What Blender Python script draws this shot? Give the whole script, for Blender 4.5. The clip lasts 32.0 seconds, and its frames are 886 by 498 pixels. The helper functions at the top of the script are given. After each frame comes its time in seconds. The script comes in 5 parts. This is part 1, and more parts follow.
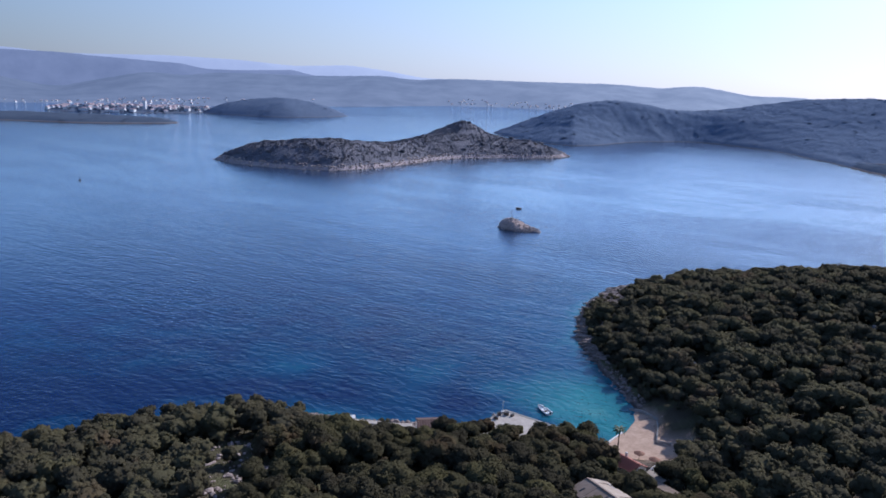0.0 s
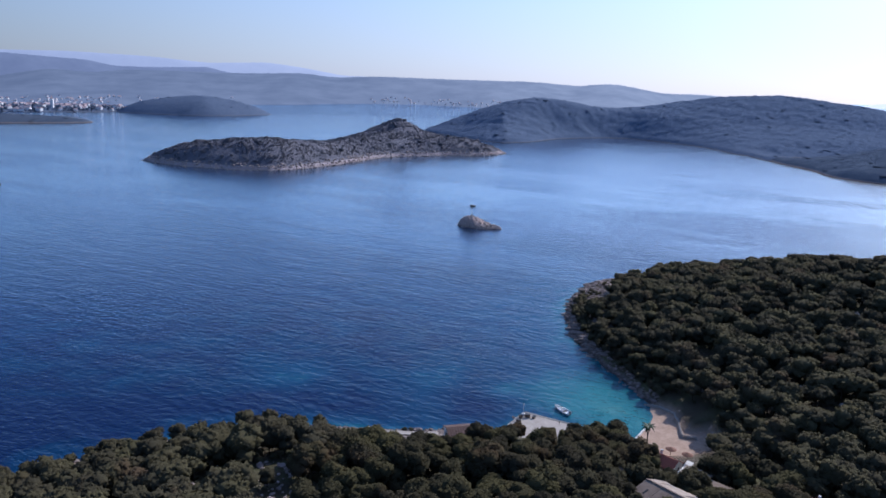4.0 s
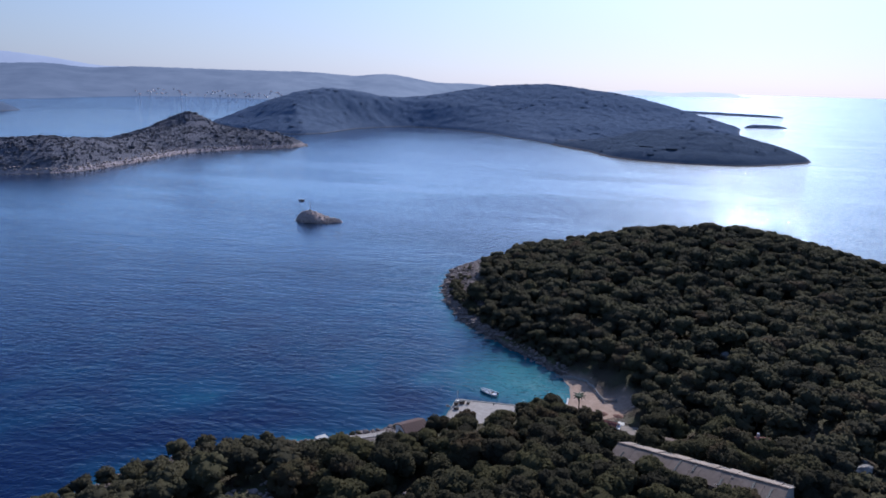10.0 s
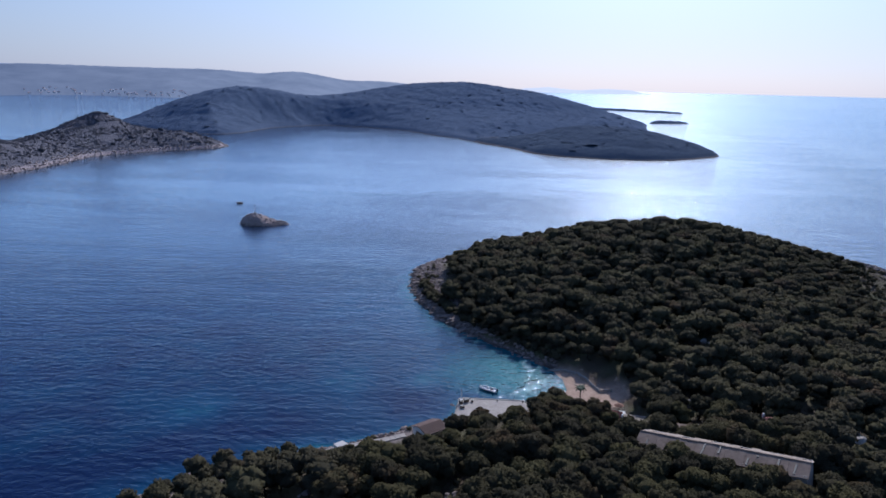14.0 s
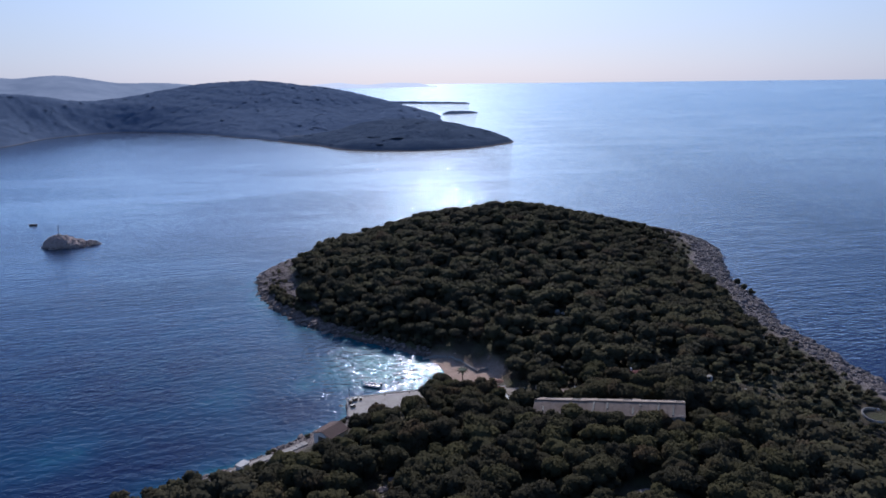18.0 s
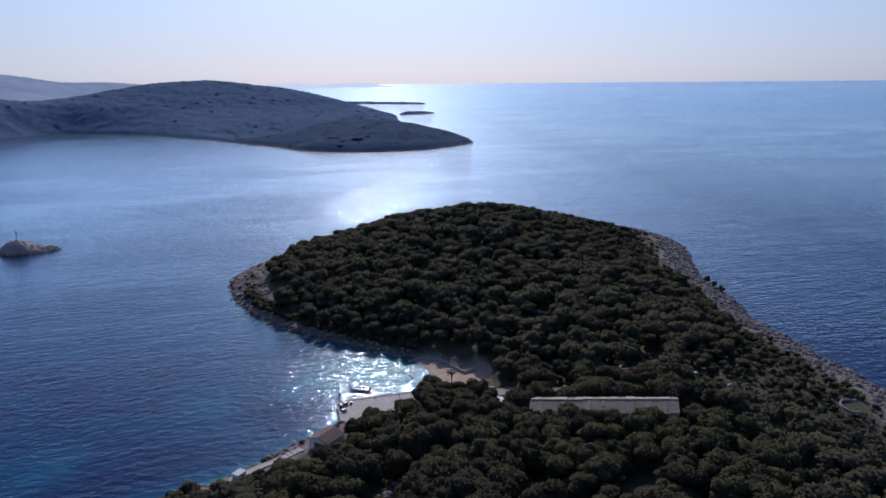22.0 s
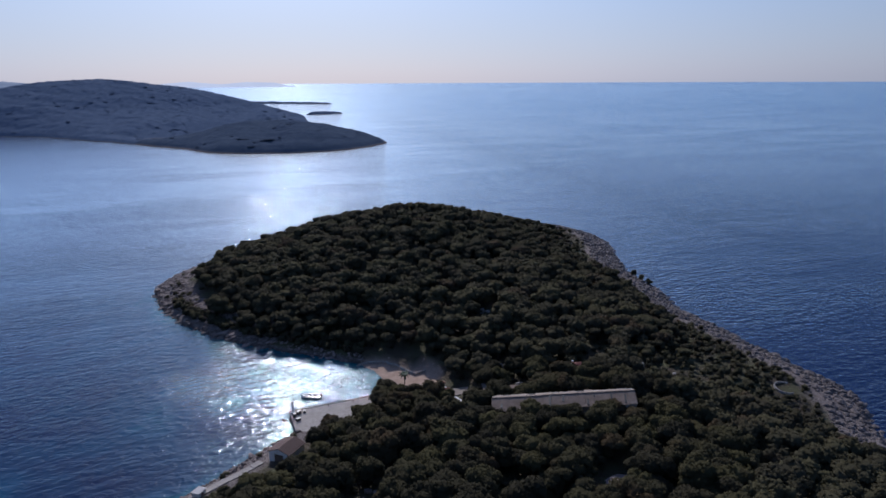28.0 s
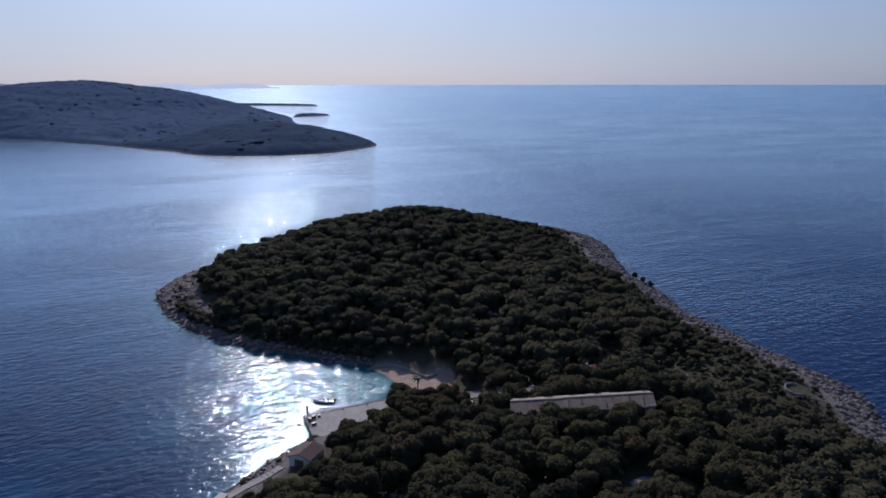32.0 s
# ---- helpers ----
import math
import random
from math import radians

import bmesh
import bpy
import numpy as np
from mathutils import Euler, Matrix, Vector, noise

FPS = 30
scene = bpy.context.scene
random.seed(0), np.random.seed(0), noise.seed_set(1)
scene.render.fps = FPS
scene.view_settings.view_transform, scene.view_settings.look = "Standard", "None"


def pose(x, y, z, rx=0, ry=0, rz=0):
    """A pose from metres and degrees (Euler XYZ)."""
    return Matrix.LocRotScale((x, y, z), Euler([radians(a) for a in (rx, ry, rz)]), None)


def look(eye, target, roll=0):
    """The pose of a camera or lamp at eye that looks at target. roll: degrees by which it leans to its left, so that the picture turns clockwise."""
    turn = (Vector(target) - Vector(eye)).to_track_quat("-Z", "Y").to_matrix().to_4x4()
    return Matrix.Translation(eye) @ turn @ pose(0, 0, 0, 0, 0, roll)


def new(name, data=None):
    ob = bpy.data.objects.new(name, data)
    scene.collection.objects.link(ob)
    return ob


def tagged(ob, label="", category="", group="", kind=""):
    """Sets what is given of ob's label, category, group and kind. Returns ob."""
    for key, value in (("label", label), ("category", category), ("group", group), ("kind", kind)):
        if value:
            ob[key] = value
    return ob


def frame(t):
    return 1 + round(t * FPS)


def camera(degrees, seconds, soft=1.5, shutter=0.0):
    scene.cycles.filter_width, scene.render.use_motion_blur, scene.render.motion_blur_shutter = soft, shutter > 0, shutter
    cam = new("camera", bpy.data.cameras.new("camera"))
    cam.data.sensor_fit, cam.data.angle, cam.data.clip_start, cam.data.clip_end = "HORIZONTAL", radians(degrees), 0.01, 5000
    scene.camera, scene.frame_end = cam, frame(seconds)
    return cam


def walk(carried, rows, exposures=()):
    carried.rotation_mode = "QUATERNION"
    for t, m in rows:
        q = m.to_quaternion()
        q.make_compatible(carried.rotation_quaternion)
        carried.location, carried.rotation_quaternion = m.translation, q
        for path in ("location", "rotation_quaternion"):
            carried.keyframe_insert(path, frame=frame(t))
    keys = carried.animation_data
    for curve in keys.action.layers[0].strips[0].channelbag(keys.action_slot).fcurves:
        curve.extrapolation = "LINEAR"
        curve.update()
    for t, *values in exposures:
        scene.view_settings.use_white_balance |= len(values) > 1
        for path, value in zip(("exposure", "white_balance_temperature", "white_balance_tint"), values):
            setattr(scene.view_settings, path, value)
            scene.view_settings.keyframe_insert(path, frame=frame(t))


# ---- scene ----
cam = camera(63.97, 32.0, soft=1.7)
# seconds, place in metres, then yaw, pitch and roll in degrees
ROWS = [
    (0, 19.46, 27.43, 96.29, 0.80, -12.81, 1.74),
    (0.5, 15.97, 28.52, 96.27, 0.63, -12.78, 1.74),
    (1, 12.49, 29.61, 96.22, 0.08, -12.74, 1.74),
    (1.5, 8.96, 30.68, 96.14, -0.51, -12.72, 1.75),
    (2, 5.48, 31.64, 96.01, -1.16, -12.75, 1.83),
    (2.5, 2.00, 32.58, 95.85, -2.22, -12.78, 1.75),
    (4.5, -11.76, 35.70, 94.66, -8.28, -12.82, 1.69),
    (5, -15.20, 36.57, 94.41, -11.70, -12.83, 1.57),
    (5.5, -18.69, 37.47, 94.34, -14.05, -12.88, 1.46),
    (6, -22.06, 38.23, 94.33, -15.30, -12.92, 1.43),
    (6.5, -25.35, 38.91, 94.38, -17.26, -12.92, 1.42),
    (7, -28.66, 39.66, 94.50, -19.39, -12.98, 1.37),
    (7.5, -31.95, 40.53, 94.52, -21.65, -13.02, 1.30),
    (8, -35.26, 41.49, 94.49, -23.23, -13.07, 1.26),
    (8.5, -38.62, 42.68, 94.51, -23.55, -13.07, 1.25),
    (9, -41.81, 43.93, 94.51, -23.58, -13.08, 1.31),
    (9.5, -44.89, 45.26, 94.47, -23.57, -13.09, 1.35),
    (10, -47.90, 46.63, 94.45, -23.60, -13.10, 1.38),
    (10.5, -50.92, 48.06, 94.52, -23.59, -13.11, 1.41),
    (11, -53.91, 49.23, 94.51, -23.61, -13.10, 1.47),
    (11.5, -56.97, 50.64, 94.54, -24.05, -13.11, 1.46),
    (12, -59.97, 52.07, 94.55, -24.66, -13.10, 1.49),
    (12.5, -63.00, 53.45, 94.57, -25.55, -13.10, 1.45),
    (13, -66.10, 54.89, 94.61, -26.77, -13.08, 1.48),
    (13.5, -69.17, 56.39, 94.84, -28.71, -13.11, 1.39),
    (14, -72.23, 57.86, 95.02, -30.99, -13.13, 1.31),
    (14.5, -75.33, 59.34, 95.07, -33.79, -13.15, 1.25),
    (15, -78.33, 60.79, 95.01, -36.52, -13.14, 1.01),
    (15.5, -81.03, 62.29, 95.14, -39.50, -13.23, 0.46),
    (17.5, -89.25, 67.87, 95.58, -46.42, -13.39, -0.67),
    (18, -90.59, 68.98, 95.67, -47.25, -13.39, -0.71),
    (18.5, -91.77, 70.01, 95.70, -48.11, -13.41, -0.67),
    (19, -92.83, 71.06, 95.73, -49.18, -13.42, -0.60),
    (19.5, -93.78, 72.10, 95.91, -50.31, -13.45, -0.68),
    (20, -94.72, 73.11, 96.10, -51.00, -13.47, -0.73),
    (20.5, -95.60, 74.06, 96.22, -51.01, -13.43, -0.60),
    (21, -96.39, 74.82, 96.33, -51.02, -13.42, -0.57),
    (21.5, -97.06, 75.66, 96.36, -51.02, -13.40, -0.56),
    (22, -97.59, 76.73, 96.50, -51.02, -13.42, -0.53),
    (22.5, -98.19, 77.80, 96.66, -51.03, -13.42, -0.50),
    (23, -98.90, 78.73, 96.77, -51.05, -13.43, -0.46),
    (23.5, -99.63, 79.60, 96.78, -51.08, -13.40, -0.44),
    (24, -100.27, 80.34, 96.83, -51.07, -13.40, -0.42),
    (24.5, -100.77, 81.08, 96.89, -51.07, -13.39, -0.34),
    (25, -101.22, 81.98, 96.85, -52.57, -13.41, -0.42),
    (25.5, -101.82, 83.05, 96.70, -54.16, -13.41, -0.35),
    (27.5, -104.02, 87.07, 96.81, -57.64, -13.45, -0.31),
    (28, -104.57, 87.90, 96.92, -58.65, -13.48, -0.28),
    (28.5, -105.29, 88.87, 96.96, -59.80, -13.45, -0.16),
    (29, -106.13, 89.84, 96.98, -59.92, -13.45, -0.18),
    (29.5, -106.95, 90.76, 97.03, -59.90, -13.38, -0.12),
    (30, -107.62, 91.68, 97.21, -59.95, -13.40, -0.19),
    (30.5, -108.16, 92.73, 97.33, -59.97, -13.37, -0.14),
    (31, -108.60, 93.76, 97.40, -59.98, -13.36, -0.04),
    (31.5, -108.96, 94.73, 97.44, -59.98, -13.34, -0.01),
    (32, -109.24, 95.59, 97.52, -59.95, -13.34, -0.11),
]
walk(cam, [(t, pose(x, y, z, 90 + pitch, 0, yaw) @ pose(0, 0, 0, 0, 0, roll)) for t, x, y, z, yaw, pitch, roll in ROWS],
     [(0, 0.72, 5530, 16), (6, 0.55, 5480, 16), (13, 0.32, 5440, 16), (19, 0.16, 5480, 17), (25, 0.01, 5500, 17), (32, -0.19, 5500, 17)])

# ---- light ----
SUN_AZ, SUN_EL = 47.0, 31.0   # degrees clockwise from +y, and above the horizon
world = bpy.data.worlds.new("world")
scene.world = world
world.use_nodes = True
wn = world.node_tree
sky = wn.nodes.new("ShaderNodeTexSky")
sky.sky_type = "NISHITA"
sky.sun_disc = False
sky.sun_elevation, sky.sun_rotation = radians(SUN_EL), radians(SUN_AZ)
sky.air_density, sky.dust_density, sky.ozone_density = 1.0, 0.8, 5.0
haze = wn.nodes.new("ShaderNodeMix")   # milky sea air, thick at the horizon and thin overhead
haze.data_type = "RGBA"
up = wn.nodes.new("ShaderNodeSeparateXYZ")
wn.links.new(wn.nodes.new("ShaderNodeTexCoord").outputs["Generated"], up.inputs[0])
thick = wn.nodes.new("ShaderNodeMapRange")
thick.interpolation_type = "SMOOTHERSTEP"
for k, value in ((1, -0.02), (2, 0.30), (3, 0.68), (4, 0.06)):
    thick.inputs[k].default_value = value
wn.links.new(up.outputs[2], thick.inputs[0])
wn.links.new(thick.outputs[0], haze.inputs[0])
wn.links.new(sky.outputs[0], haze.inputs[6])
forward = wn.nodes.new("ShaderNodeVectorMath")   # the veil is brighter towards the sun
forward.operation = "DOT_PRODUCT"
forward.inputs[1].default_value = (math.sin(radians(SUN_AZ)), math.cos(radians(SUN_AZ)), 0)
wn.links.new(wn.nodes["Texture Coordinate"].outputs["Generated"], forward.inputs[0])
veil = wn.nodes.new("ShaderNodeMapRange")
for k, value in ((1, 0.12), (2, 0.92), (3, 0.27), (4, 0.93)):
    veil.inputs[k].default_value = value
wn.links.new(forward.outputs["Value"], veil.inputs[0])
milk = wn.nodes.new("ShaderNodeVectorMath")
milk.operation = "SCALE"
milk.inputs[0].default_value = (5.5, 5.8, 6.8)
wn.links.new(veil.outputs[0], milk.inputs["Scale"])
wn.links.new(milk.outputs[0], haze.inputs[7])
wn.links.new(haze.outputs[2], wn.nodes["Background"].inputs[0])
wn.nodes["Background"].inputs[1].default_value = 0.09
sun_data = bpy.data.lights.new("sun", "SUN")
sun_data.energy, sun_data.angle, sun_data.color = 3.1, radians(0.6), (1.0, 0.93, 0.82)
sun = new("sun", sun_data)
az, el = radians(SUN_AZ), radians(SUN_EL)
SUN_DIR = Vector((math.sin(az) * math.cos(el), math.cos(az) * math.cos(el), math.sin(el)))
sun.matrix_world = look(SUN_DIR * 900, (0, 0, 0))

# ---- materials ----
def shader(name, rough=0.8, spec=0.3):
    m = bpy.data.materials.new(name)
    m.use_nodes = True
    b = m.node_tree.nodes["Principled BSDF"]
    b.inputs["Roughness"].default_value = rough
    b.inputs["Specular IOR Level"].default_value = spec
    return m, m.node_tree, b


def place_of(nt, local=False, scale=(1, 1, 1), turn=0):
    if local:
        src = nt.nodes.new("ShaderNodeTexCoord").outputs["Object"]
    else:
        src = nt.nodes.new("ShaderNodeNewGeometry").outputs["Position"]
    mp = nt.nodes.new("ShaderNodeMapping")
    mp.vector_type = "TEXTURE"   # turns first, then stretches
    mp.inputs["Scale"].default_value = tuple(1 / v for v in scale)
    mp.inputs["Rotation"].default_value = (0, 0, radians(turn))
    nt.links.new(src, mp.inputs["Vector"])
    return mp.outputs[0]


def noise_of(nt, where, scale, detail=4, rough=0.55, distortion=0.0):
    n = nt.nodes.new("ShaderNodeTexNoise")
    n.inputs["Scale"].default_value, n.inputs["Detail"].default_value = scale, detail
    n.inputs["Roughness"].default_value, n.inputs["Distortion"].default_value = rough, distortion
    nt.links.new(where, n.inputs["Vector"])
    return n.outputs["Fac"]


def ramp(nt, fac, *stops):
    r = nt.nodes.new("ShaderNodeValToRGB")
    while len(r.color_ramp.elements) < len(stops):
        r.color_ramp.elements.new(0.5)
    for e, (p, c) in zip(r.color_ramp.elements, stops):
        e.position, e.color = p, (*c, 1) if len(c) == 3 else c
    nt.links.new(fac, r.inputs[0])
    return r.outputs[0]


def blend(nt, fac, a, b, mode="MIX"):
    n = nt.nodes.new("ShaderNodeMix")
    n.data_type, n.blend_type = "RGBA", mode
    for value, slot in ((fac, n.inputs[0]), (a, n.inputs[6]), (b, n.inputs[7])):
        if isinstance(value, (int, float)):
            slot.default_value = value
        elif isinstance(value, tuple):
            slot.default_value = (*value, 1)
        else:
            nt.links.new(value, slot)
    return n.outputs[2]


def bump(nt, b, height, strength, distance):
    n = nt.nodes.new("ShaderNodeBump")
    n.inputs["Strength"].default_value, n.inputs["Distance"].default_value = strength, distance
    nt.links.new(height, n.inputs["Height"])
    nt.links.new(n.outputs[0], b.inputs["Normal"])
    return n


def maths(nt, op, a, b=None):
    n = nt.nodes.new("ShaderNodeMath")
    n.operation = op
    for value, slot in ((a, n.inputs[0]), (b, n.inputs[1])):
        if value is None:
            continue
        if isinstance(value, (int, float)):
            slot.default_value = value
        else:
            nt.links.new(value, slot)
    return n.outputs[0]


def plain(name, a, b, scale=3.0, rough=0.8, spec=0.3, relief=0.0, local=True, metal=0.0):
    """A surface that wanders between two colours, with fine relief."""
    m, nt, s = shader(name, rough, spec)
    w = place_of(nt, local)
    coarse, fine = noise_of(nt, w, scale * 0.25, 3), noise_of(nt, w, scale, 6, 0.65)
    f = maths(nt, "ADD", maths(nt, "MULTIPLY", coarse, 0.5), maths(nt, "MULTIPLY", fine, 0.5))
    nt.links.new(ramp(nt, f, (0.36, a), (0.64, b)), s.inputs["Base Color"])
    s.inputs["Metallic"].default_value = metal
    if relief:
        bump(nt, s, fine, 0.6, relief)
    return m


def foliage(name, dark, mid, light, dry, by_island, relief=0.16, toned=False):
    """Needles or leaves: every tree has its own tone, and every spray wanders a little round it."""
    m, nt, s = shader(name, 0.9, 0.03 if relief else 0.0)
    if by_island:
        rnd = nt.nodes.new("ShaderNodeNewGeometry").outputs["Random Per Island"]
    else:
        rnd = nt.nodes.new("ShaderNodeObjectInfo").outputs["Random"]
    tree = rnd
    if toned:
        at = nt.nodes.new("ShaderNodeAttribute")
        at.attribute_name = "tone"
        tree = at.outputs["Fac"]
    w = place_of(nt)
    f = maths(nt, "ADD", maths(nt, "MULTIPLY", rnd, 0.12), maths(nt, "ADD", maths(nt, "MULTIPLY", tree, 0.38), maths(nt, "MULTIPLY", noise_of(nt, w, 0.9, 5, 0.7), 0.5)))
    c = ramp(nt, f, (0.28, dark), (0.5, mid), (0.72, light))
    patch = ramp(nt, noise_of(nt, w, 0.07, 2), (0.50, (0, 0, 0)), (0.68, (1, 1, 1)))
    rust = ramp(nt, maths(nt, "FRACT", maths(nt, "MULTIPLY", tree, 7.31)), (0.62, (0.1, 0.1, 0.1)), (0.72, (1, 1, 1)))
    nt.links.new(blend(nt, maths(nt, "MULTIPLY", patch, rust), c, dry), s.inputs["Base Color"])
    s.inputs["Subsurface Weight"].default_value = 0.0
    tuft = bump(nt, s, noise_of(nt, w, 3.0, 3), 0.8, relief)
    lift = nt.nodes.new("ShaderNodeVectorMath")   # needles stand out every way, mostly up: softer shading than a shell
    lift.operation = "MULTIPLY_ADD"
    nt.links.new(nt.nodes.new("ShaderNodeNewGeometry").outputs["Normal"], lift.inputs[0])
    lift.inputs[1].default_value, lift.inputs[2].default_value = (0.30, 0.30, 0.30), (0, 0, 0.70)
    even = nt.nodes.new("ShaderNodeVectorMath")
    even.operation = "NORMALIZE"
    nt.links.new(lift.outputs[0], even.inputs[0])
    nt.links.new(even.outputs[0], tuft.inputs["Normal"])
    thin = nt.nodes.new("ShaderNodeBsdfTranslucent")   # needles let some light through
    nt.links.new(s.inputs["Base Color"].links[0].from_socket, thin.inputs["Color"])
    mix = nt.nodes.new("ShaderNodeMixShader")
    mix.inputs[0].default_value = 0.34
    nt.links.new(s.outputs[0], mix.inputs[1])
    nt.links.new(thin.outputs[0], mix.inputs[2])
    nt.links.new(mix.outputs[0], nt.nodes["Material Output"].inputs["Surface"])
    return m


M_pine = foliage("pine_needles", (0.062, 0.055, 0.036), (0.084, 0.075, 0.042), (0.110, 0.098, 0.047), (0.116, 0.080, 0.046), False)
M_wood = foliage("pine_wood", (0.080, 0.071, 0.047), (0.104, 0.092, 0.055), (0.130, 0.116, 0.062), (0.130, 0.093, 0.058), True, toned=True)
M_bark = plain("bark", (0.05, 0.038, 0.03), (0.13, 0.10, 0.08), 6, 0.9, 0.2, 0.05)
# the next three have blue-grey distance haze put into their leaf colours
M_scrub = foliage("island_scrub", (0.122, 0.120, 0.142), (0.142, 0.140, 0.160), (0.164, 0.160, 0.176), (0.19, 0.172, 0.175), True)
M_farwood = foliage("hazed_far_wood", (0.104, 0.134, 0.194), (0.118, 0.148, 0.210), (0.132, 0.162, 0.224), (0.134, 0.158, 0.214), True, 0.0)
M_nearwood = foliage("hazed_cape_wood", (0.076, 0.097, 0.135), (0.088, 0.110, 0.149), (0.100, 0.122, 0.161), (0.104, 0.12, 0.155), True, 0.0)


def ground_shader(name, earth, grass, rock_a, rock_b, rock_height, sand=None, spec=0.07):
    m, nt, s = shader(name, 0.9, spec)
    w = place_of(nt)
    sep = nt.nodes.new("ShaderNodeSeparateXYZ")
    nt.links.new(nt.nodes.new("ShaderNodeNewGeometry").outputs["Position"], sep.inputs[0])
    n1, n2, n3 = noise_of(nt, w, 0.12, 4), noise_of(nt, w, 0.9, 5, 0.7), noise_of(nt, w, 4.0, 4, 0.7)
    soil = blend(nt, ramp(nt, n1, (0.4, (0, 0, 0)), (0.62, (1, 1, 1))), earth, grass)
    rock = blend(nt, ramp(nt, n2, (0.35, (0, 0, 0)), (0.68, (1, 1, 1))), rock_a, rock_b)
    low = maths(nt, "SUBTRACT", rock_height, maths(nt, "SUBTRACT", sep.outputs[2], maths(nt, "MULTIPLY", n2, rock_height * 0.9)))
    low = ramp(nt, low, (0.0, (0, 0, 0)), (0.8, (1, 1, 1)))
    stones = ramp(nt, n2, (0.62, (0, 0, 0)), (0.70, (0.5, 0.5, 0.5)))
    c = blend(nt, stones, soil, rock)
    c = blend(nt, low, c, rock)
    if sand:
        at = nt.nodes.new("ShaderNodeAttribute")
        at.attribute_name = "sand"
        grain = blend(nt, n3, sand, tuple(v * 0.8 for v in sand))
        c = blend(nt, at.outputs["Fac"], c, grain)
        bare = nt.nodes.new("ShaderNodeAttribute")
        bare.attribute_name = "bare"
        c = blend(nt, bare.outputs["Fac"], c, rock)
    wet = ramp(nt, maths(nt, "MULTIPLY", sep.outputs[2], 1.0), (0.15, (0.45, 0.43, 0.42)), (0.9, (1, 1, 1)))
    c = blend(nt, 1.0, c, wet, "MULTIPLY")
    nt.links.new(c, s.inputs["Base Color"])
    bump(nt, s, maths(nt, "ADD", n2, n3), 0.7, 0.5)
    return m


M_ground = ground_shader("ground_earth", (0.085, 0.066, 0.046), (0.10, 0.095, 0.05), (0.13, 0.105, 0.095), (0.28, 0.23, 0.205), 0.9, (0.48, 0.34, 0.25))
# distance haze is put into the base colours of these three grounds
M_isle = ground_shader("hazed_isle_ground", (0.128, 0.124, 0.146), (0.140, 0.137, 0.158), (0.26, 0.215, 0.215), (0.44, 0.37, 0.36), 3.2)
M_farground = ground_shader("hazed_far_ground", (0.108, 0.138, 0.198), (0.122, 0.153, 0.215), (0.15, 0.165, 0.21), (0.20, 0.20, 0.21), 1.2, None, 0.0)
M_capeground = ground_shader("hazed_cape_ground", (0.078, 0.099, 0.137), (0.090, 0.112, 0.151), (0.17, 0.135, 0.135), (0.24, 0.225, 0.215), 1.6, None, 0.0)
M_islerock = ground_shader("islet_rock", (0.34, 0.26, 0.235), (0.40, 0.315, 0.285), (0.22, 0.17, 0.155), (0.44, 0.35, 0.315), 1.6)
M_rock = plain("limestone", (0.075, 0.06, 0.056), (0.26, 0.212, 0.19), 0.8, 0.9, 0.25, 0.3, local=False)
M_redrock = plain("brown_limestone", (0.14, 0.105, 0.09), (0.30, 0.23, 0.20), 0.8, 0.9, 0.25, 0.3, local=False)


M_sand = plain("beach_sand", (0.36, 0.245, 0.175), (0.50, 0.355, 0.265), 1.1, 0.95, 0.1, 0.04, local=False)


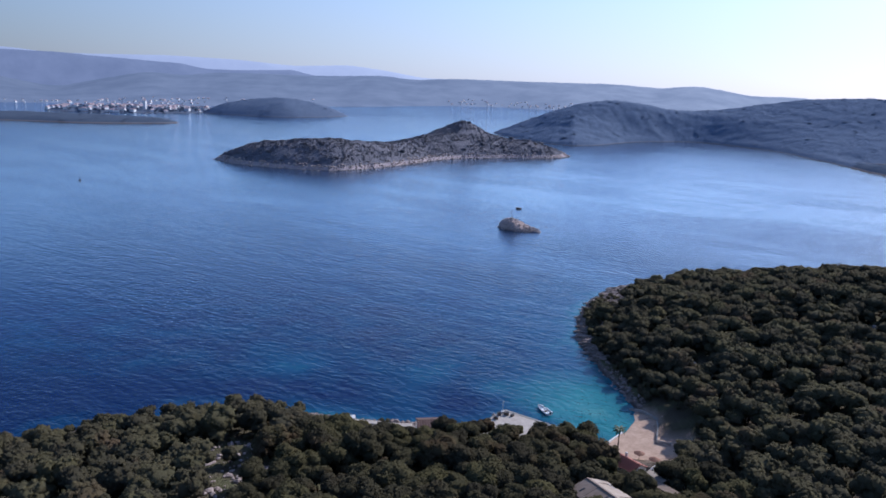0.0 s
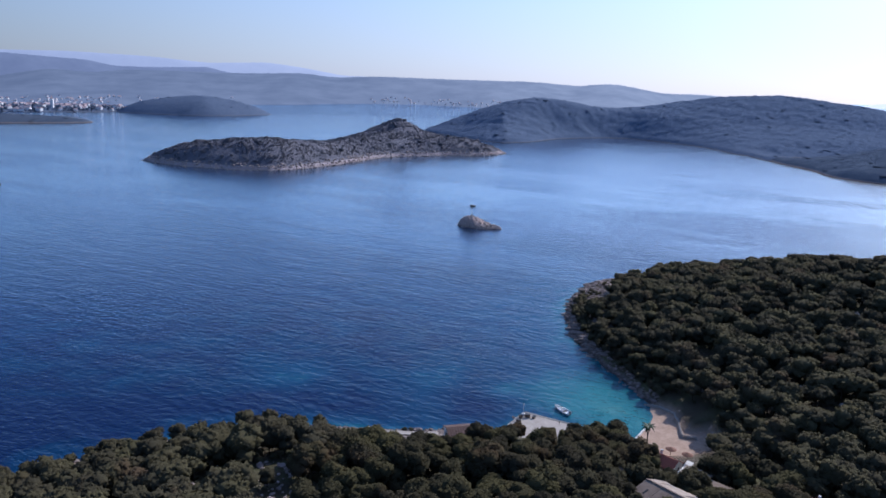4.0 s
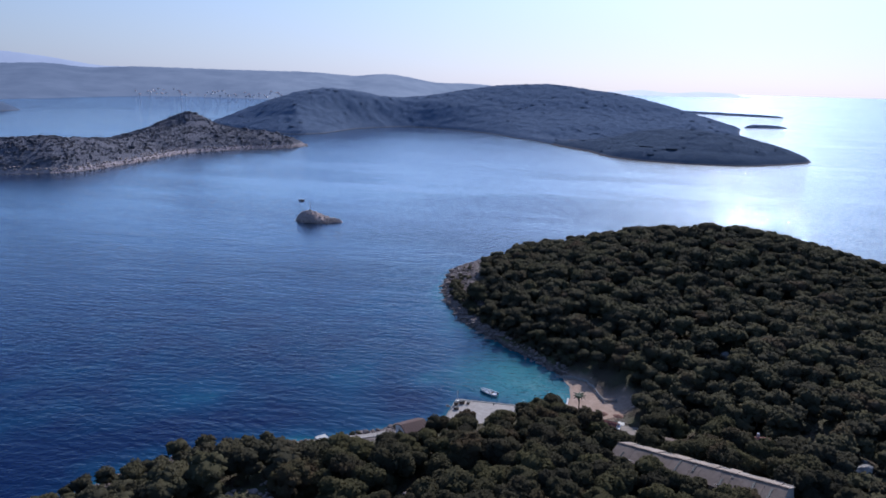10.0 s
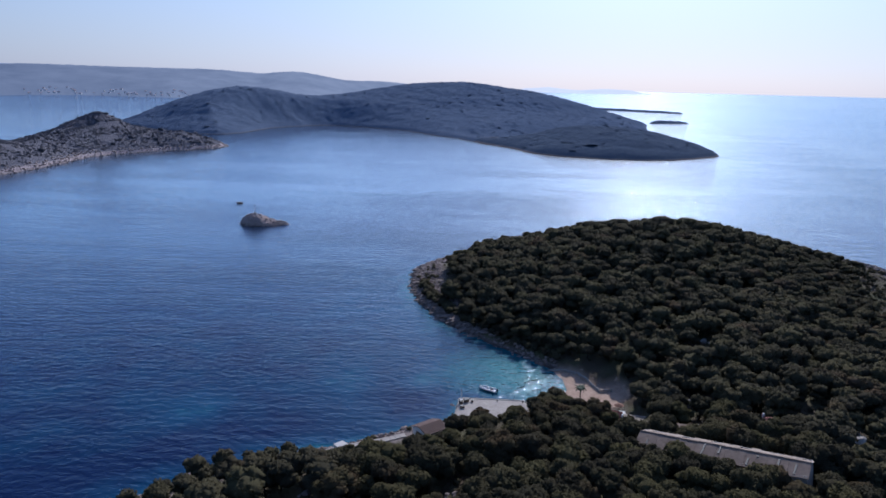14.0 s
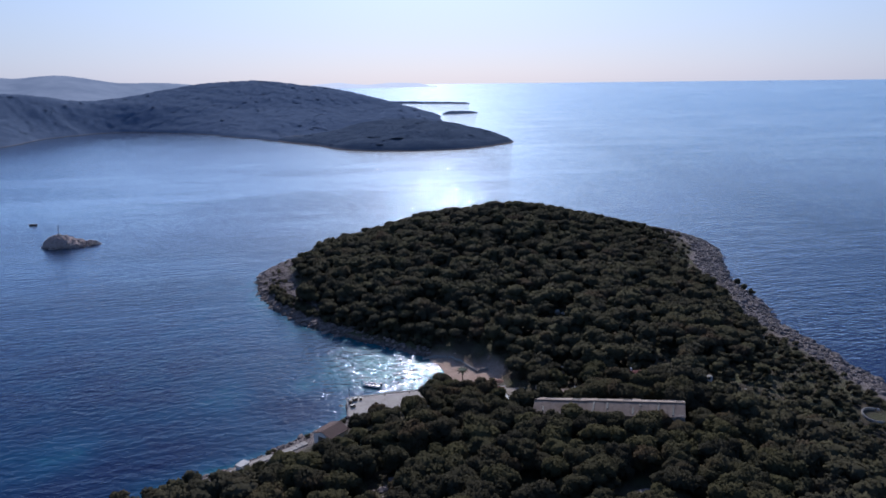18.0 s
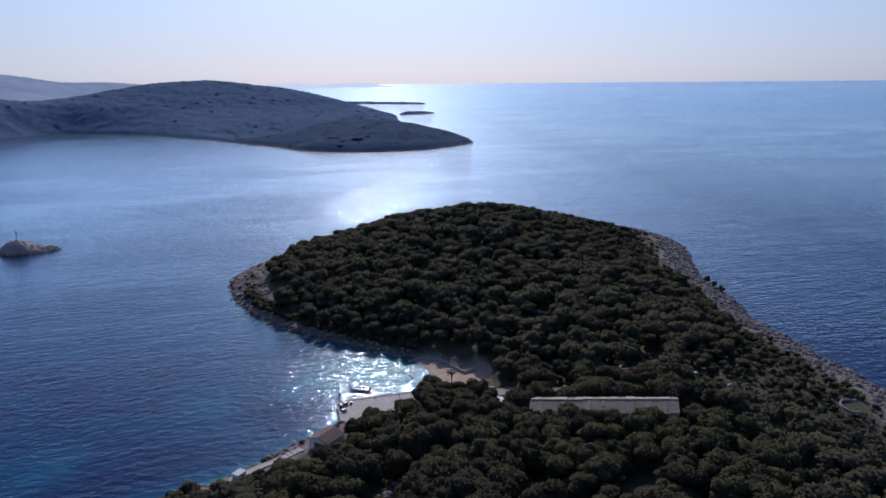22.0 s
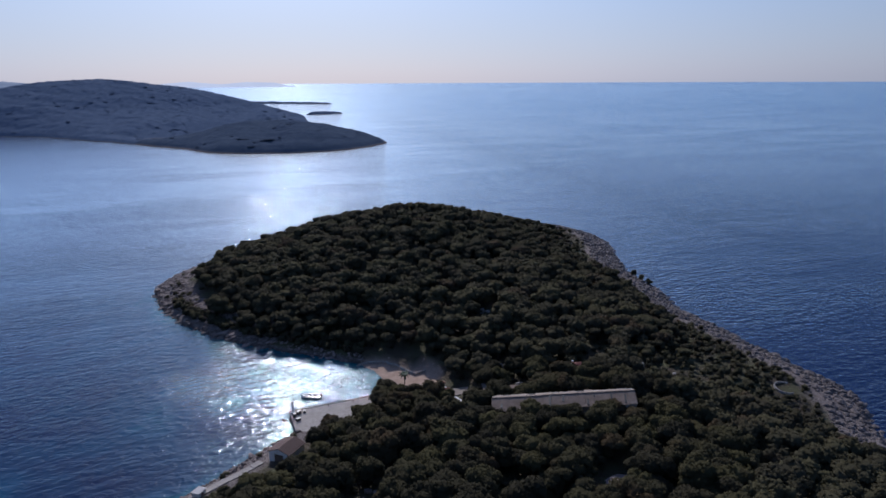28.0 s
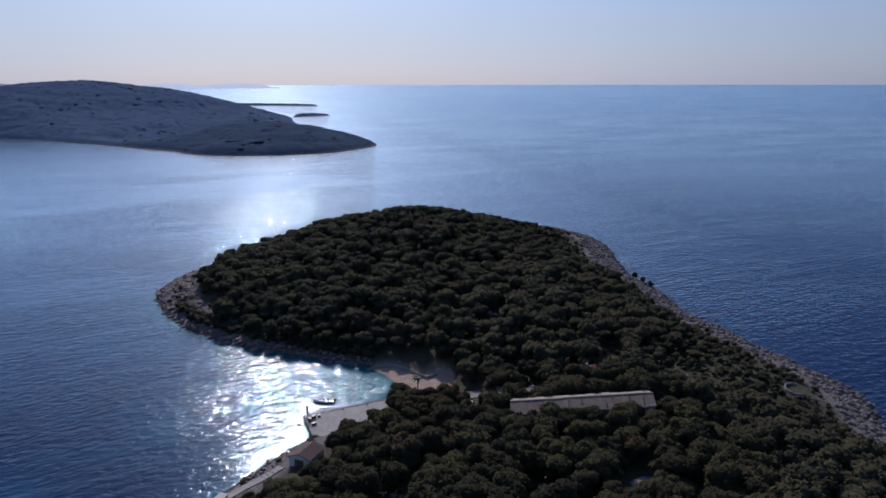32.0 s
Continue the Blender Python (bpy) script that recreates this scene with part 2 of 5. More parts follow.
def water_shader():
    """Deep blue body under a gloss that grows towards grazing angles; ripples, chop and a low swell, with calm patches."""
    m, nt, s = shader("sea_water", 0.6, 0.0)
    at = nt.nodes.new("ShaderNodeAttribute")
    at.attribute_name = "shallow"
    w = place_of(nt)
    wander = maths(nt, "MULTIPLY", maths(nt, "SUBTRACT", noise_of(nt, w, 0.06, 4, 0.6), 0.5), 0.5)
    depth = maths(nt, "ADD", at.outputs["Fac"], maths(nt, "MULTIPLY", wander, maths(nt, "GREATER_THAN", at.outputs["Fac"], 0.02)))
    c = ramp(nt, depth, (0.0, (0.0006, 0.0058, 0.042)), (0.25, (0.002, 0.040, 0.095)), (0.55, (0.022, 0.160, 0.175)),
             (0.8, (0.12, 0.29, 0.26)), (1.0, (0.44, 0.42, 0.33)))
    nt.links.new(c, s.inputs["Base Color"])
    def train(length, turn, wander, stretch):
        """Long-crested wavelets of that length in metres, their crests along turn."""
        n = nt.nodes.new("ShaderNodeTexWave")
        n.wave_type, n.bands_direction, n.wave_profile = "BANDS", "Y", "SIN"
        n.inputs["Scale"].default_value, n.inputs["Distortion"].default_value = 0.314 / length, wander
        n.inputs["Detail"].default_value, n.inputs["Detail Scale"].default_value = 2.0, stretch
        nt.links.new(place_of(nt, False, (0.45, 1, 1), turn), n.inputs["Vector"])
        return n.outputs["Fac"]

    near, cross = train(5.2, -30, 7.0, 0.9), train(3.1, -55, 6.0, 0.7)
    gust = ramp(nt, noise_of(nt, place_of(nt, False, (0.5, 1, 1), -35), 0.02, 3), (0.35, (0.25, 0.25, 0.25)), (0.65, (1, 1, 1)))
    trains = maths(nt, "MULTIPLY", maths(nt, "ADD", maths(nt, "MULTIPLY", near, 0.058), maths(nt, "MULTIPLY", cross, 0.036)), gust)
    swell = noise_of(nt, place_of(nt, False, (0.4, 1, 1), -25), 0.14, 2, 0.45, 0.3)
    chop = noise_of(nt, place_of(nt, False, (0.6, 1, 1), -30), 0.5, 2, 0.55, 0.4)
    fine = noise_of(nt, place_of(nt, False, (0.7, 1, 1), -40), 1.5, 2, 0.6)
    calm = ramp(nt, noise_of(nt, place_of(nt, False, (0.3, 1, 1), -40), 0.012, 5, 0.6), (0.42, (0.62, 0.62, 0.62)), (0.55, (1, 1, 1)))
    h = maths(nt, "ADD", maths(nt, "MULTIPLY", swell, 0.33), maths(nt, "ADD", maths(nt, "MULTIPLY", chop, 0.40), maths(nt, "MULTIPLY", fine, 0.12)))
    h = maths(nt, "MULTIPLY", maths(nt, "ADD", h, trains), calm)
    sep = nt.nodes.new("ShaderNodeSeparateXYZ")   # the channel beyond the headland lies calmer
    nt.links.new(nt.nodes.new("ShaderNodeNewGeometry").outputs["Position"], sep.inputs[0])
    channel = ramp(nt, maths(nt, "MULTIPLY", maths(nt, "ADD", sep.outputs[0], sep.outputs[1]), 0.001), (0.3, (1, 1, 1)), (0.62, (0.92, 0.92, 0.92)), (1.0, (0.75, 0.75, 0.75)))
    h = maths(nt, "MULTIPLY", h, channel)
    fetch = maths(nt, "ADD", maths(nt, "MULTIPLY", maths(nt, "SUBTRACT", sep.outputs[0], sep.outputs[1]), 0.001), 0.5)   # sheltered west, open east
    h = maths(nt, "MULTIPLY", h, ramp(nt, fetch, (0.05, (0.6, 0.6, 0.6)), (0.28, (1, 1, 1)), (0.56, (1, 1, 1)), (0.70, (0.85, 0.85, 0.85))))
    ripple = bump(nt, s, h, 1.0, 1.2)
    shine = nt.nodes.new("ShaderNodeBsdfAnisotropic")
    shine.inputs["Color"].default_value = (0.74, 0.87, 1.0, 1)
    shine.inputs["Roughness"].default_value = 0.06
    nt.links.new(ripple.outputs[0], shine.inputs["Normal"])
    grazing = nt.nodes.new("ShaderNodeFresnel")
    grazing.inputs["IOR"].default_value = 1.333
    nt.links.new(ripple.outputs[0], grazing.inputs["Normal"])
    broad = nt.nodes.new("ShaderNodeBsdfAnisotropic")   # the steeper wavelets
    broad.inputs["Color"].default_value = (0.85, 0.92, 1.0, 1)
    broad.inputs["Roughness"].default_value = 0.36
    nt.links.new(ripple.outputs[0], broad.inputs["Normal"])
    both = nt.nodes.new("ShaderNodeMixShader")
    both.inputs[0].default_value = 0.05
    nt.links.new(shine.outputs[0], both.inputs[1])
    nt.links.new(broad.outputs[0], both.inputs[2])
    mix = nt.nodes.new("ShaderNodeMixShader")
    gloss = maths(nt, "MAXIMUM", maths(nt, "MULTIPLY", grazing.outputs[0], 1.0), maths(nt, "MULTIPLY", maths(nt, "POWER", grazing.outputs[0], 1.6), 3.3))
    gloss = maths(nt, "MULTIPLY", gloss, ramp(nt, fetch, (0.40, (1, 1, 1)), (0.72, (0.5, 0.5, 0.5))))   # ruffled open water mirrors less
    nt.links.new(maths(nt, "MINIMUM", gloss, 0.85), mix.inputs[0])
    nt.links.new(s.outputs[0], mix.inputs[1])
    nt.links.new(both.outputs[0], mix.inputs[2])
    nt.links.new(mix.outputs[0], nt.nodes["Material Output"].inputs["Surface"])
    return m


M_water = water_shader()


def haze_glow(name, colour, paler):
    """Hills many kilometres off, their haze put into the colour they give off."""
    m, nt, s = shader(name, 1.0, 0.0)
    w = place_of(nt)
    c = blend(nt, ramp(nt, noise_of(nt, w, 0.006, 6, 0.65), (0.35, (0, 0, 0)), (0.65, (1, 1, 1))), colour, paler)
    sep = nt.nodes.new("ShaderNodeSeparateXYZ")   # haze glow, put in brighter towards the sun
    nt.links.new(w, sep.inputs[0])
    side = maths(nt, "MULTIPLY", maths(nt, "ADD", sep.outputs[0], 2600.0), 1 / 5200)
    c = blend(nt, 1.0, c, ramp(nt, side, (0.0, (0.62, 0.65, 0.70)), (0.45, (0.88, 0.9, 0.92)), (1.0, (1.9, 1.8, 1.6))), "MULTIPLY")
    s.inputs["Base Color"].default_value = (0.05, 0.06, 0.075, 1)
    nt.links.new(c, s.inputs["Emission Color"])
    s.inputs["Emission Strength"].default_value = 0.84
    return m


M_ridge = [haze_glow("coast_hills", (0.105, 0.130, 0.190), (0.150, 0.178, 0.245)),
           haze_glow("inland_hills", (0.150, 0.178, 0.265), (0.185, 0.215, 0.310)),
           haze_glow("far_mountains", (0.36, 0.40, 0.52), (0.40, 0.44, 0.56)),
           haze_glow("far_islands", (0.34, 0.38, 0.48), (0.38, 0.42, 0.51))]
M_white = plain("white_render", (0.62, 0.60, 0.56), (0.78, 0.77, 0.74), 1.5, 0.85, 0.3, 0.01)
M_redtile = plain("red_roof_tile", (0.27, 0.085, 0.06), (0.40, 0.15, 0.11), 2.5, 0.8, 0.3, 0.03)
M_shedroof = plain("whitewashed_roof", (0.5, 0.46, 0.42), (0.68, 0.64, 0.6), 1.5, 0.9, 0.2, 0.02)
M_browntile = plain("brown_roof_tile", (0.10, 0.06, 0.05), (0.17, 0.105, 0.085), 2.5, 0.8, 0.2, 0.03)
M_pinkrock = plain("pinkish_limestone", (0.22, 0.17, 0.15), (0.44, 0.355, 0.32), 0.5, 0.9, 0.25, 0.3, local=False)
M_oldconcrete = plain("old_concrete", (0.24, 0.195, 0.155), (0.36, 0.30, 0.245), 1.2, 0.9, 0.2, 0.02)
M_concrete = plain("concrete", (0.34, 0.29, 0.25), (0.48, 0.42, 0.36), 1.5, 0.9, 0.25, 0.02)
M_greyroof = plain("grey_roof_sheet", (0.20, 0.15, 0.118), (0.29, 0.222, 0.175), 0.8, 0.95, 0.03, 0.02)
M_dark = plain("dark_opening", (0.015, 0.015, 0.016), (0.03, 0.03, 0.03), 2, 0.5, 0.4)
M_timber = plain("weathered_timber", (0.10, 0.07, 0.05), (0.20, 0.15, 0.11), 4, 0.85, 0.2, 0.01)
M_hull = plain("white_gelcoat", (0.70, 0.70, 0.70), (0.82, 0.82, 0.81), 2, 0.3, 0.5)
M_metal = plain("painted_metal", (0.25, 0.26, 0.27), (0.42, 0.43, 0.44), 3, 0.45, 0.5)
M_wall = plain("dry_stone", (0.26, 0.23, 0.20), (0.44, 0.40, 0.36), 2, 0.9, 0.2, 0.05)
M_palm = plain("palm_leaf", (0.03, 0.05, 0.02), (0.07, 0.10, 0.04), 2, 0.6, 0.3)
# lit copy of the grey roof sheet, sunlight put into its colour
M_sunnyroof = plain("sunny_roof_sheet", (0.33, 0.26, 0.205), (0.44, 0.36, 0.295), 0.8, 0.95, 0.03, 0.02)
M_reed = plain("reed_thatch", (0.20, 0.10, 0.07), (0.34, 0.19, 0.13), 5, 0.9, 0.2, 0.02)
M_townwall = plain("town_render", (0.58, 0.58, 0.60), (0.72, 0.72, 0.73), 0.1, 0.9, 0.2)
M_townroof = plain("town_roof_tile", (0.42, 0.31, 0.31), (0.52, 0.40, 0.39), 0.1, 0.9, 0.2)
M_broom = plain("yellow_broom", (0.16, 0.15, 0.02), (0.34, 0.32, 0.05), 3, 0.8, 0.2)

# ---- mesh helpers ----
def mesh_of(name, verts, faces, material, smooth=False, attrs=()):
    """A mesh from arrays; faces all have the same number of corners."""
    verts, faces = np.asarray(verts, np.float32), np.asarray(faces, np.int32)
    me = bpy.data.meshes.new(name)
    me.vertices.add(len(verts))
    me.vertices.foreach_set("co", verts.ravel())
    k = faces.shape[1]
    me.loops.add(faces.size)
    me.loops.foreach_set("vertex_index", faces.ravel())
    me.polygons.add(len(faces))
    me.polygons.foreach_set("loop_start", np.arange(0, faces.size, k, dtype=np.int32))
    me.polygons.foreach_set("use_smooth", np.full(len(faces), smooth))
    me.materials.append(material)
    me.update(calc_edges=True)
    for key, values in attrs:
        a = me.attributes.new(key, "FLOAT", "POINT")
        a.data.foreach_set("value", np.asarray(values, np.float32))
    return me


def part(name, me, parent=None, label="", where=None):
    """Links a mesh, or a bmesh with its material, as one object, under its thing if given."""
    if isinstance(me, tuple):
        bm, material = me
        me = bpy.data.meshes.new(name)
        bm.to_mesh(me)
        bm.free()
        me.materials.append(material)
    ob = new(name, me)
    if parent:
        ob.parent = parent
    if where is not None:
        ob.matrix_basis = where
    if label:
        ob["label"] = label
    return ob


def thing(name, where, label, category, group="", kind=""):
    ob = new(name)
    ob.matrix_basis = where
    return tagged(ob, label, category, group, kind)


def box(bm, lo, hi, bevel=0.0):
    made = bmesh.ops.create_cube(bm, size=1.0)["verts"]
    mid = [(a + b) / 2 for a, b in zip(lo, hi)]
    for v in made:
        v.co = Vector([m + c * (b - a) for m, c, a, b in zip(mid, v.co, lo, hi)])
    if bevel:
        edges = list({e for v in made for e in v.link_edges})
        bmesh.ops.bevel(bm, geom=edges, offset=bevel, segments=1, affect="EDGES")
    return bm


def boxed(lo, hi, bevel=0.0):
    return box(bmesh.new(), lo, hi, bevel)


def tube(points, radii, sides=6):
    """A tapered tube along points."""
    bm = bmesh.new()
    rings = []
    for i, (p, r) in enumerate(zip(points, radii)):
        p = Vector(p)
        a = Vector(points[max(i - 1, 0)])
        b = Vector(points[min(i + 1, len(points) - 1)])
        q = (b - a).to_track_quat("Z", "Y")
        rings.append([bm.verts.new(p + q @ Vector((r * math.cos(2 * math.pi * k / sides), r * math.sin(2 * math.pi * k / sides), 0))) for k in range(sides)])
    for a, b in zip(rings, rings[1:]):
        for k in range(sides):
            bm.faces.new((a[k], a[(k + 1) % sides], b[(k + 1) % sides], b[k]))
    bm.faces.new(rings[0][::-1])
    bm.faces.new(rings[-1])
    return bm


def arrays_of(bm):
    bmesh.ops.triangulate(bm, faces=bm.faces)
    bm.verts.index_update()
    v = np.array([p.co[:] for p in bm.verts], np.float32)
    f = np.array([[c.index for c in face.verts] for face in bm.faces], np.int32)
    bm.free()
    return v, f


def ball(level):
    bm = bmesh.new()
    bmesh.ops.create_icosphere(bm, subdivisions=level, radius=1.0)
    return arrays_of(bm)


BALL0, BALL1, BALL2 = ball(1), ball(2), ball(3)
rng = np.random.default_rng(7)


def joined(pieces):
    """One pair of arrays out of many."""
    verts, faces, at = [], [], 0
    for v, f in pieces:
        verts.append(v)
        faces.append(f + at)
        at += len(v)
    return np.concatenate(verts), np.concatenate(faces)


def spread(pieces, places, turns, sizes, kinds, tones=None):
    """Copies of a few small meshes set out over many places, in one pair of arrays; with tones, the copies' tones too, one for each corner."""
    verts, faces, shades, at = [], [], [], 0
    for k, (v, f) in enumerate(pieces):
        i = np.nonzero(kinds == k)[0]
        if not len(i):
            continue
        c, s = np.cos(turns[i])[:, None], np.sin(turns[i])[:, None]
        x, y, z = v[:, 0][None], v[:, 1][None], v[:, 2][None]
        size = sizes[i]
        out = np.stack([(x * c - y * s) * size[:, 0:1], (x * s + y * c) * size[:, 1:2], z * size[:, 2:3] + 0 * c], -1) + places[i][:, None, :]
        verts.append(out.reshape(-1, 3))
        faces.append((f[None] + (np.arange(len(i)) * len(v))[:, None, None]).reshape(-1, 3) + at)
        at += len(i) * len(v)
        if tones is not None:
            shades.append(np.repeat(tones[i], len(v)))
    if tones is not None:
        return np.concatenate(verts), np.concatenate(faces), np.concatenate(shades)
    return np.concatenate(verts), np.concatenate(faces)


# ---- land forms ----
def rounded(points, steps=6):
    """A closed outline glided through its corners."""
    p = np.array(points, float)
    out = []
    for i in range(len(p)):
        a, b, c, d = p[i - 1], p[i], p[(i + 1) % len(p)], p[(i + 2) % len(p)]
        for t in np.arange(steps) / steps:
            out.append(0.5 * (2 * b + (c - a) * t + (2 * a - 5 * b + 4 * c - d) * t * t + (3 * b - a - 3 * c + d) * t ** 3))
    return np.array(out)


def inland(x, y, outline):
    """Metres from the outline, positive inside."""
    x, y = np.asarray(x, float).ravel(), np.asarray(y, float).ravel()
    best, inside = np.full(len(x), 1e18), np.zeros(len(x), bool)
    for a, b in zip(outline, np.roll(outline, -1, axis=0)):
        e = b - a
        t = np.clip(((x - a[0]) * e[0] + (y - a[1]) * e[1]) / max(e @ e, 1e-9), 0, 1)
        best = np.minimum(best, (x - a[0] - t * e[0]) ** 2 + (y - a[1] - t * e[1]) ** 2)
        if a[1] != b[1]:
            inside ^= ((a[1] > y) != (b[1] > y)) & (x < e[0] * (y - a[1]) / e[1] + a[0])
    d = np.sqrt(best)
    return np.where(inside, d, -d)


def lattice(seed, n=64):
    return np.random.default_rng(seed).random((n, n))


LATTICES = [lattice(s) for s in range(6)]


def wavy(x, y, size, octaves=3, seed=0):
    """Smooth value noise, about -1 to 1, with bumps of that size in metres."""
    total, amp, norm = 0, 1.0, 0
    for o in range(octaves):
        g = LATTICES[(seed + o) % 6]
        u, v = np.asarray(x) / size + 17.3 * o + 100, np.asarray(y) / size + 9.1 * o + 100
        i, j = np.floor(u).astype(int), np.floor(v).astype(int)
        a, b = u - i, v - j
        a, b = a * a * (3 - 2 * a), b * b * (3 - 2 * b)
        i0, j0, i1, j1 = i % 64, j % 64, (i + 1) % 64, (j + 1) % 64
        total = total + amp * ((g[i0, j0] * (1 - a) + g[i1, j0] * a) * (1 - b) + (g[i0, j1] * (1 - a) + g[i1, j1] * a) * b)
        norm += amp
        size, amp = size / 2.1, amp * 0.5
    return total / norm * 2 - 1


def smooth(v, a, b):
    t = np.clip((v - a) / (b - a), 0, 1)
    return t * t * (3 - 2 * t)


def island(name, outline, cell, height, material, label, attrs=None):
    """Ground on a grid of that cell size, dipping under the sea past the outline."""
    lo, hi = outline.min(0) - 4 * cell, outline.max(0) + 4 * cell
    xs, ys = np.arange(lo[0], hi[0], cell), np.arange(lo[1], hi[1], cell)
    gx, gy = np.meshgrid(xs, ys)
    z = height(gx.ravel(), gy.ravel()).reshape(gx.shape)
    n, w = gx.size, len(xs)
    idx = np.arange(n).reshape(gx.shape)
    quads = np.stack([idx[:-1, :-1], idx[:-1, 1:], idx[1:, 1:], idx[1:, :-1]], -1).reshape(-1, 4)
    quads = quads[z.ravel()[quads].max(1) > -2.2]
    used = np.unique(quads)
    remap = np.zeros(n, np.int32)
    remap[used] = np.arange(len(used))
    v = np.stack([gx.ravel(), gy.ravel(), z.ravel()], -1)[used]
    extra = [(k, f(v[:, 0], v[:, 1])) for k, f in (attrs or [])]
    ob = new(name, mesh_of(name, v, remap[quads], material, True, extra))
    return tagged(ob, label, "ground", kind="structure")


# the wooded headland with its bay, beach and isthmus
COAST = rounded([(-63, 215), (-39, 223), (-13, 221), (3, 219), (17, 219), (29, 219), (37, 227), (50, 219), (62, 211), (71, 218), (78, 231),
                 (76, 253), (72, 280), (71, 303), (79, 335), (100, 372), (128, 386), (160, 389), (215, 384), (270, 355), (312, 312), (333, 272),
                 (322, 241), (300, 220), (250, 193), (220, 168), (195, 152), (180, 134), (164, 116), (153, 103), (144, 91), (128, 82), (108, 75), (88, 52), (74, 0),
                 (50, -70), (0, -110), (-110, -90), (-190, -10), (-195, 80), (-150, 150), (-105, 190)])
# east hem follows the tree shadow's edge; sand in shade takes the earth colour
SAND = rounded([(60, 209), (68, 222), (77.5, 233), (82.5, 230.5), (83.8, 226), (81.8, 219.5), (82.5, 215), (88.5, 213), (87, 207), (82, 202), (70, 201)], 4)

QUAY = np.array([(37.2, 228.0), (64.0, 209.6), (58.6, 204.6), (33, 208.5), (28.5, 217.5)])


def coast_distance(x, y):
    return inland(x, y, COAST) + 1.6 * wavy(x, y, 11, 3, 1)


def sandy(x, y):
    return smooth(inland(x, y, SAND), -0.9, 0.9)


def headland_height(x, y):
    x, y = np.asarray(x, float).ravel(), np.asarray(y, float).ravel()
    d = coast_distance(x, y)
    up = np.maximum(d, 0)
    z = 0.9 * smooth(d, 0, 2.2) + 13 * (1 - np.exp(-up / 52)) + 0.8 * wavy(x, y, 22, 3, 2) * smooth(d, 4, 20)
    z += 11.0 * np.exp(-((x - 212) ** 2 + (y - 303) ** 2) / (2 * 42.0 ** 2)) * smooth(d, 0, 40)
    z -= 2.8 * np.exp(-((x - 262) ** 2 + (y - 240) ** 2) / (2 * 32.0 ** 2)) * smooth(d, 2, 20)
    valley = 1.0 + 0.21 * np.maximum(0, np.hypot(x - 70, y - 203) - 9)
    z = np.where(z > valley, valley + 0.12 * (z - valley) * smooth(np.hypot(x - 70, y - 203), 20, 75), z)
    z = np.where(d < 0, 0.35 * d, z)
    q = smooth(inland(x, y, QUAY), -1.0, 1.0)   # levelled for the quay
    z = z * (1 - q) + q * np.minimum(z, 0.9)
    s = sandy(x, y)
    z = z * (1 - s) + s * np.minimum(z, 0.1 + 0.07 * np.maximum(inland(x, y, COAST), -20))
    return np.maximum(z, -4)


EAST_SHORE = np.array([(345, 285), (333, 272), (322, 241), (300, 220), (250, 193), (220, 168), (195, 152), (180, 134), (164, 116), (153, 103), (144, 91), (128, 82), (108, 75), (88, 52), (74, 0)], float)
NORTH_SHORE = np.array([(72, 290), (74, 315), (82, 343), (100, 373), (130, 387), (165, 389)], float)


def shore_gap(x, y, line):
    best = np.full(len(x), 1e9)
    for a, b in zip(line, line[1:]):
        e = b - a
        t = np.clip(((x - a[0]) * e[0] + (y - a[1]) * e[1]) / (e @ e), 0, 1)
        best = np.minimum(best, np.hypot(x - a[0] - t * e[0], y - a[1] - t * e[1]))
    return best


WEST_SHORE = np.array([(-105, 192), (-63, 215), (-39, 223), (-13, 221), (3, 219), (17, 219), (29, 219)], float)


def bare_shore(x, y):
    """Bare rock above the open shores."""
    rough = 4 * wavy(x, y, 14, 3, 2)
    return np.maximum(smooth(shore_gap(x, y, EAST_SHORE) + rough, 17, 12), np.maximum(smooth(shore_gap(x, y, NORTH_SHORE) + rough, 17, 12), smooth(shore_gap(x, y, WEST_SHORE) + rough, 13, 9)))


ground = island("ground", COAST, 1.8, headland_height, M_ground, "earth and pale limestone ground of a wooded headland", [("sand", sandy), ("bare", bare_shore)])



def beach_sheet():
    """The sand itself, with a ragged hem and trodden hollows."""
    lo, hi = SAND.min(0), SAND.max(0)
    gx, gy = np.meshgrid(np.arange(lo[0], hi[0], 0.5), np.arange(lo[1], hi[1], 0.5))
    x, y = gx.ravel(), gy.ravel()
    z = headland_height(x, y) + 0.06 + 0.05 * wavy(x, y, 1.6, 2, 4) + 0.06 * wavy(x, y, 5, 2, 2)
    idx = np.arange(gx.size).reshape(gx.shape)
    quads = np.stack([idx[:-1, :-1], idx[:-1, 1:], idx[1:, 1:], idx[1:, :-1]], -1).reshape(-1, 4)
    deep = inland(x, y, SAND) + 0.6 * wavy(x, y, 2.5, 2, 3)
    quads = quads[deep[quads].min(1) > -0.3]
    used = np.unique(quads)
    remap = np.zeros(len(x), np.int32)
    remap[used] = np.arange(len(used))
    ob = new("beach", mesh_of("beach", np.stack([x, y, z], -1)[used], remap[quads], M_sand, True))
    return tagged(ob, "pale pinkish shingle and sand beach at the head of the bay", "beach", kind="structure")


beach_sheet()


# ---- sea ----
SEA_MID, SEA_EYE, SEA_NEAR, SEA_FAR = np.array([-60.0, 50.0]), 95.0, 2300.0, 4900.0
SEA_A = 1 / SEA_NEAR
SEA_B = (SEA_A - 1 / 18400) / (SEA_FAR - SEA_NEAR)


def sea_level(r):
    """The far sea lifts slowly, so that its rim stands where the true horizon would."""
    return np.where(r <= SEA_NEAR, 0.0, SEA_EYE * (1 - r * (SEA_A - SEA_B * (r - SEA_NEAR))))


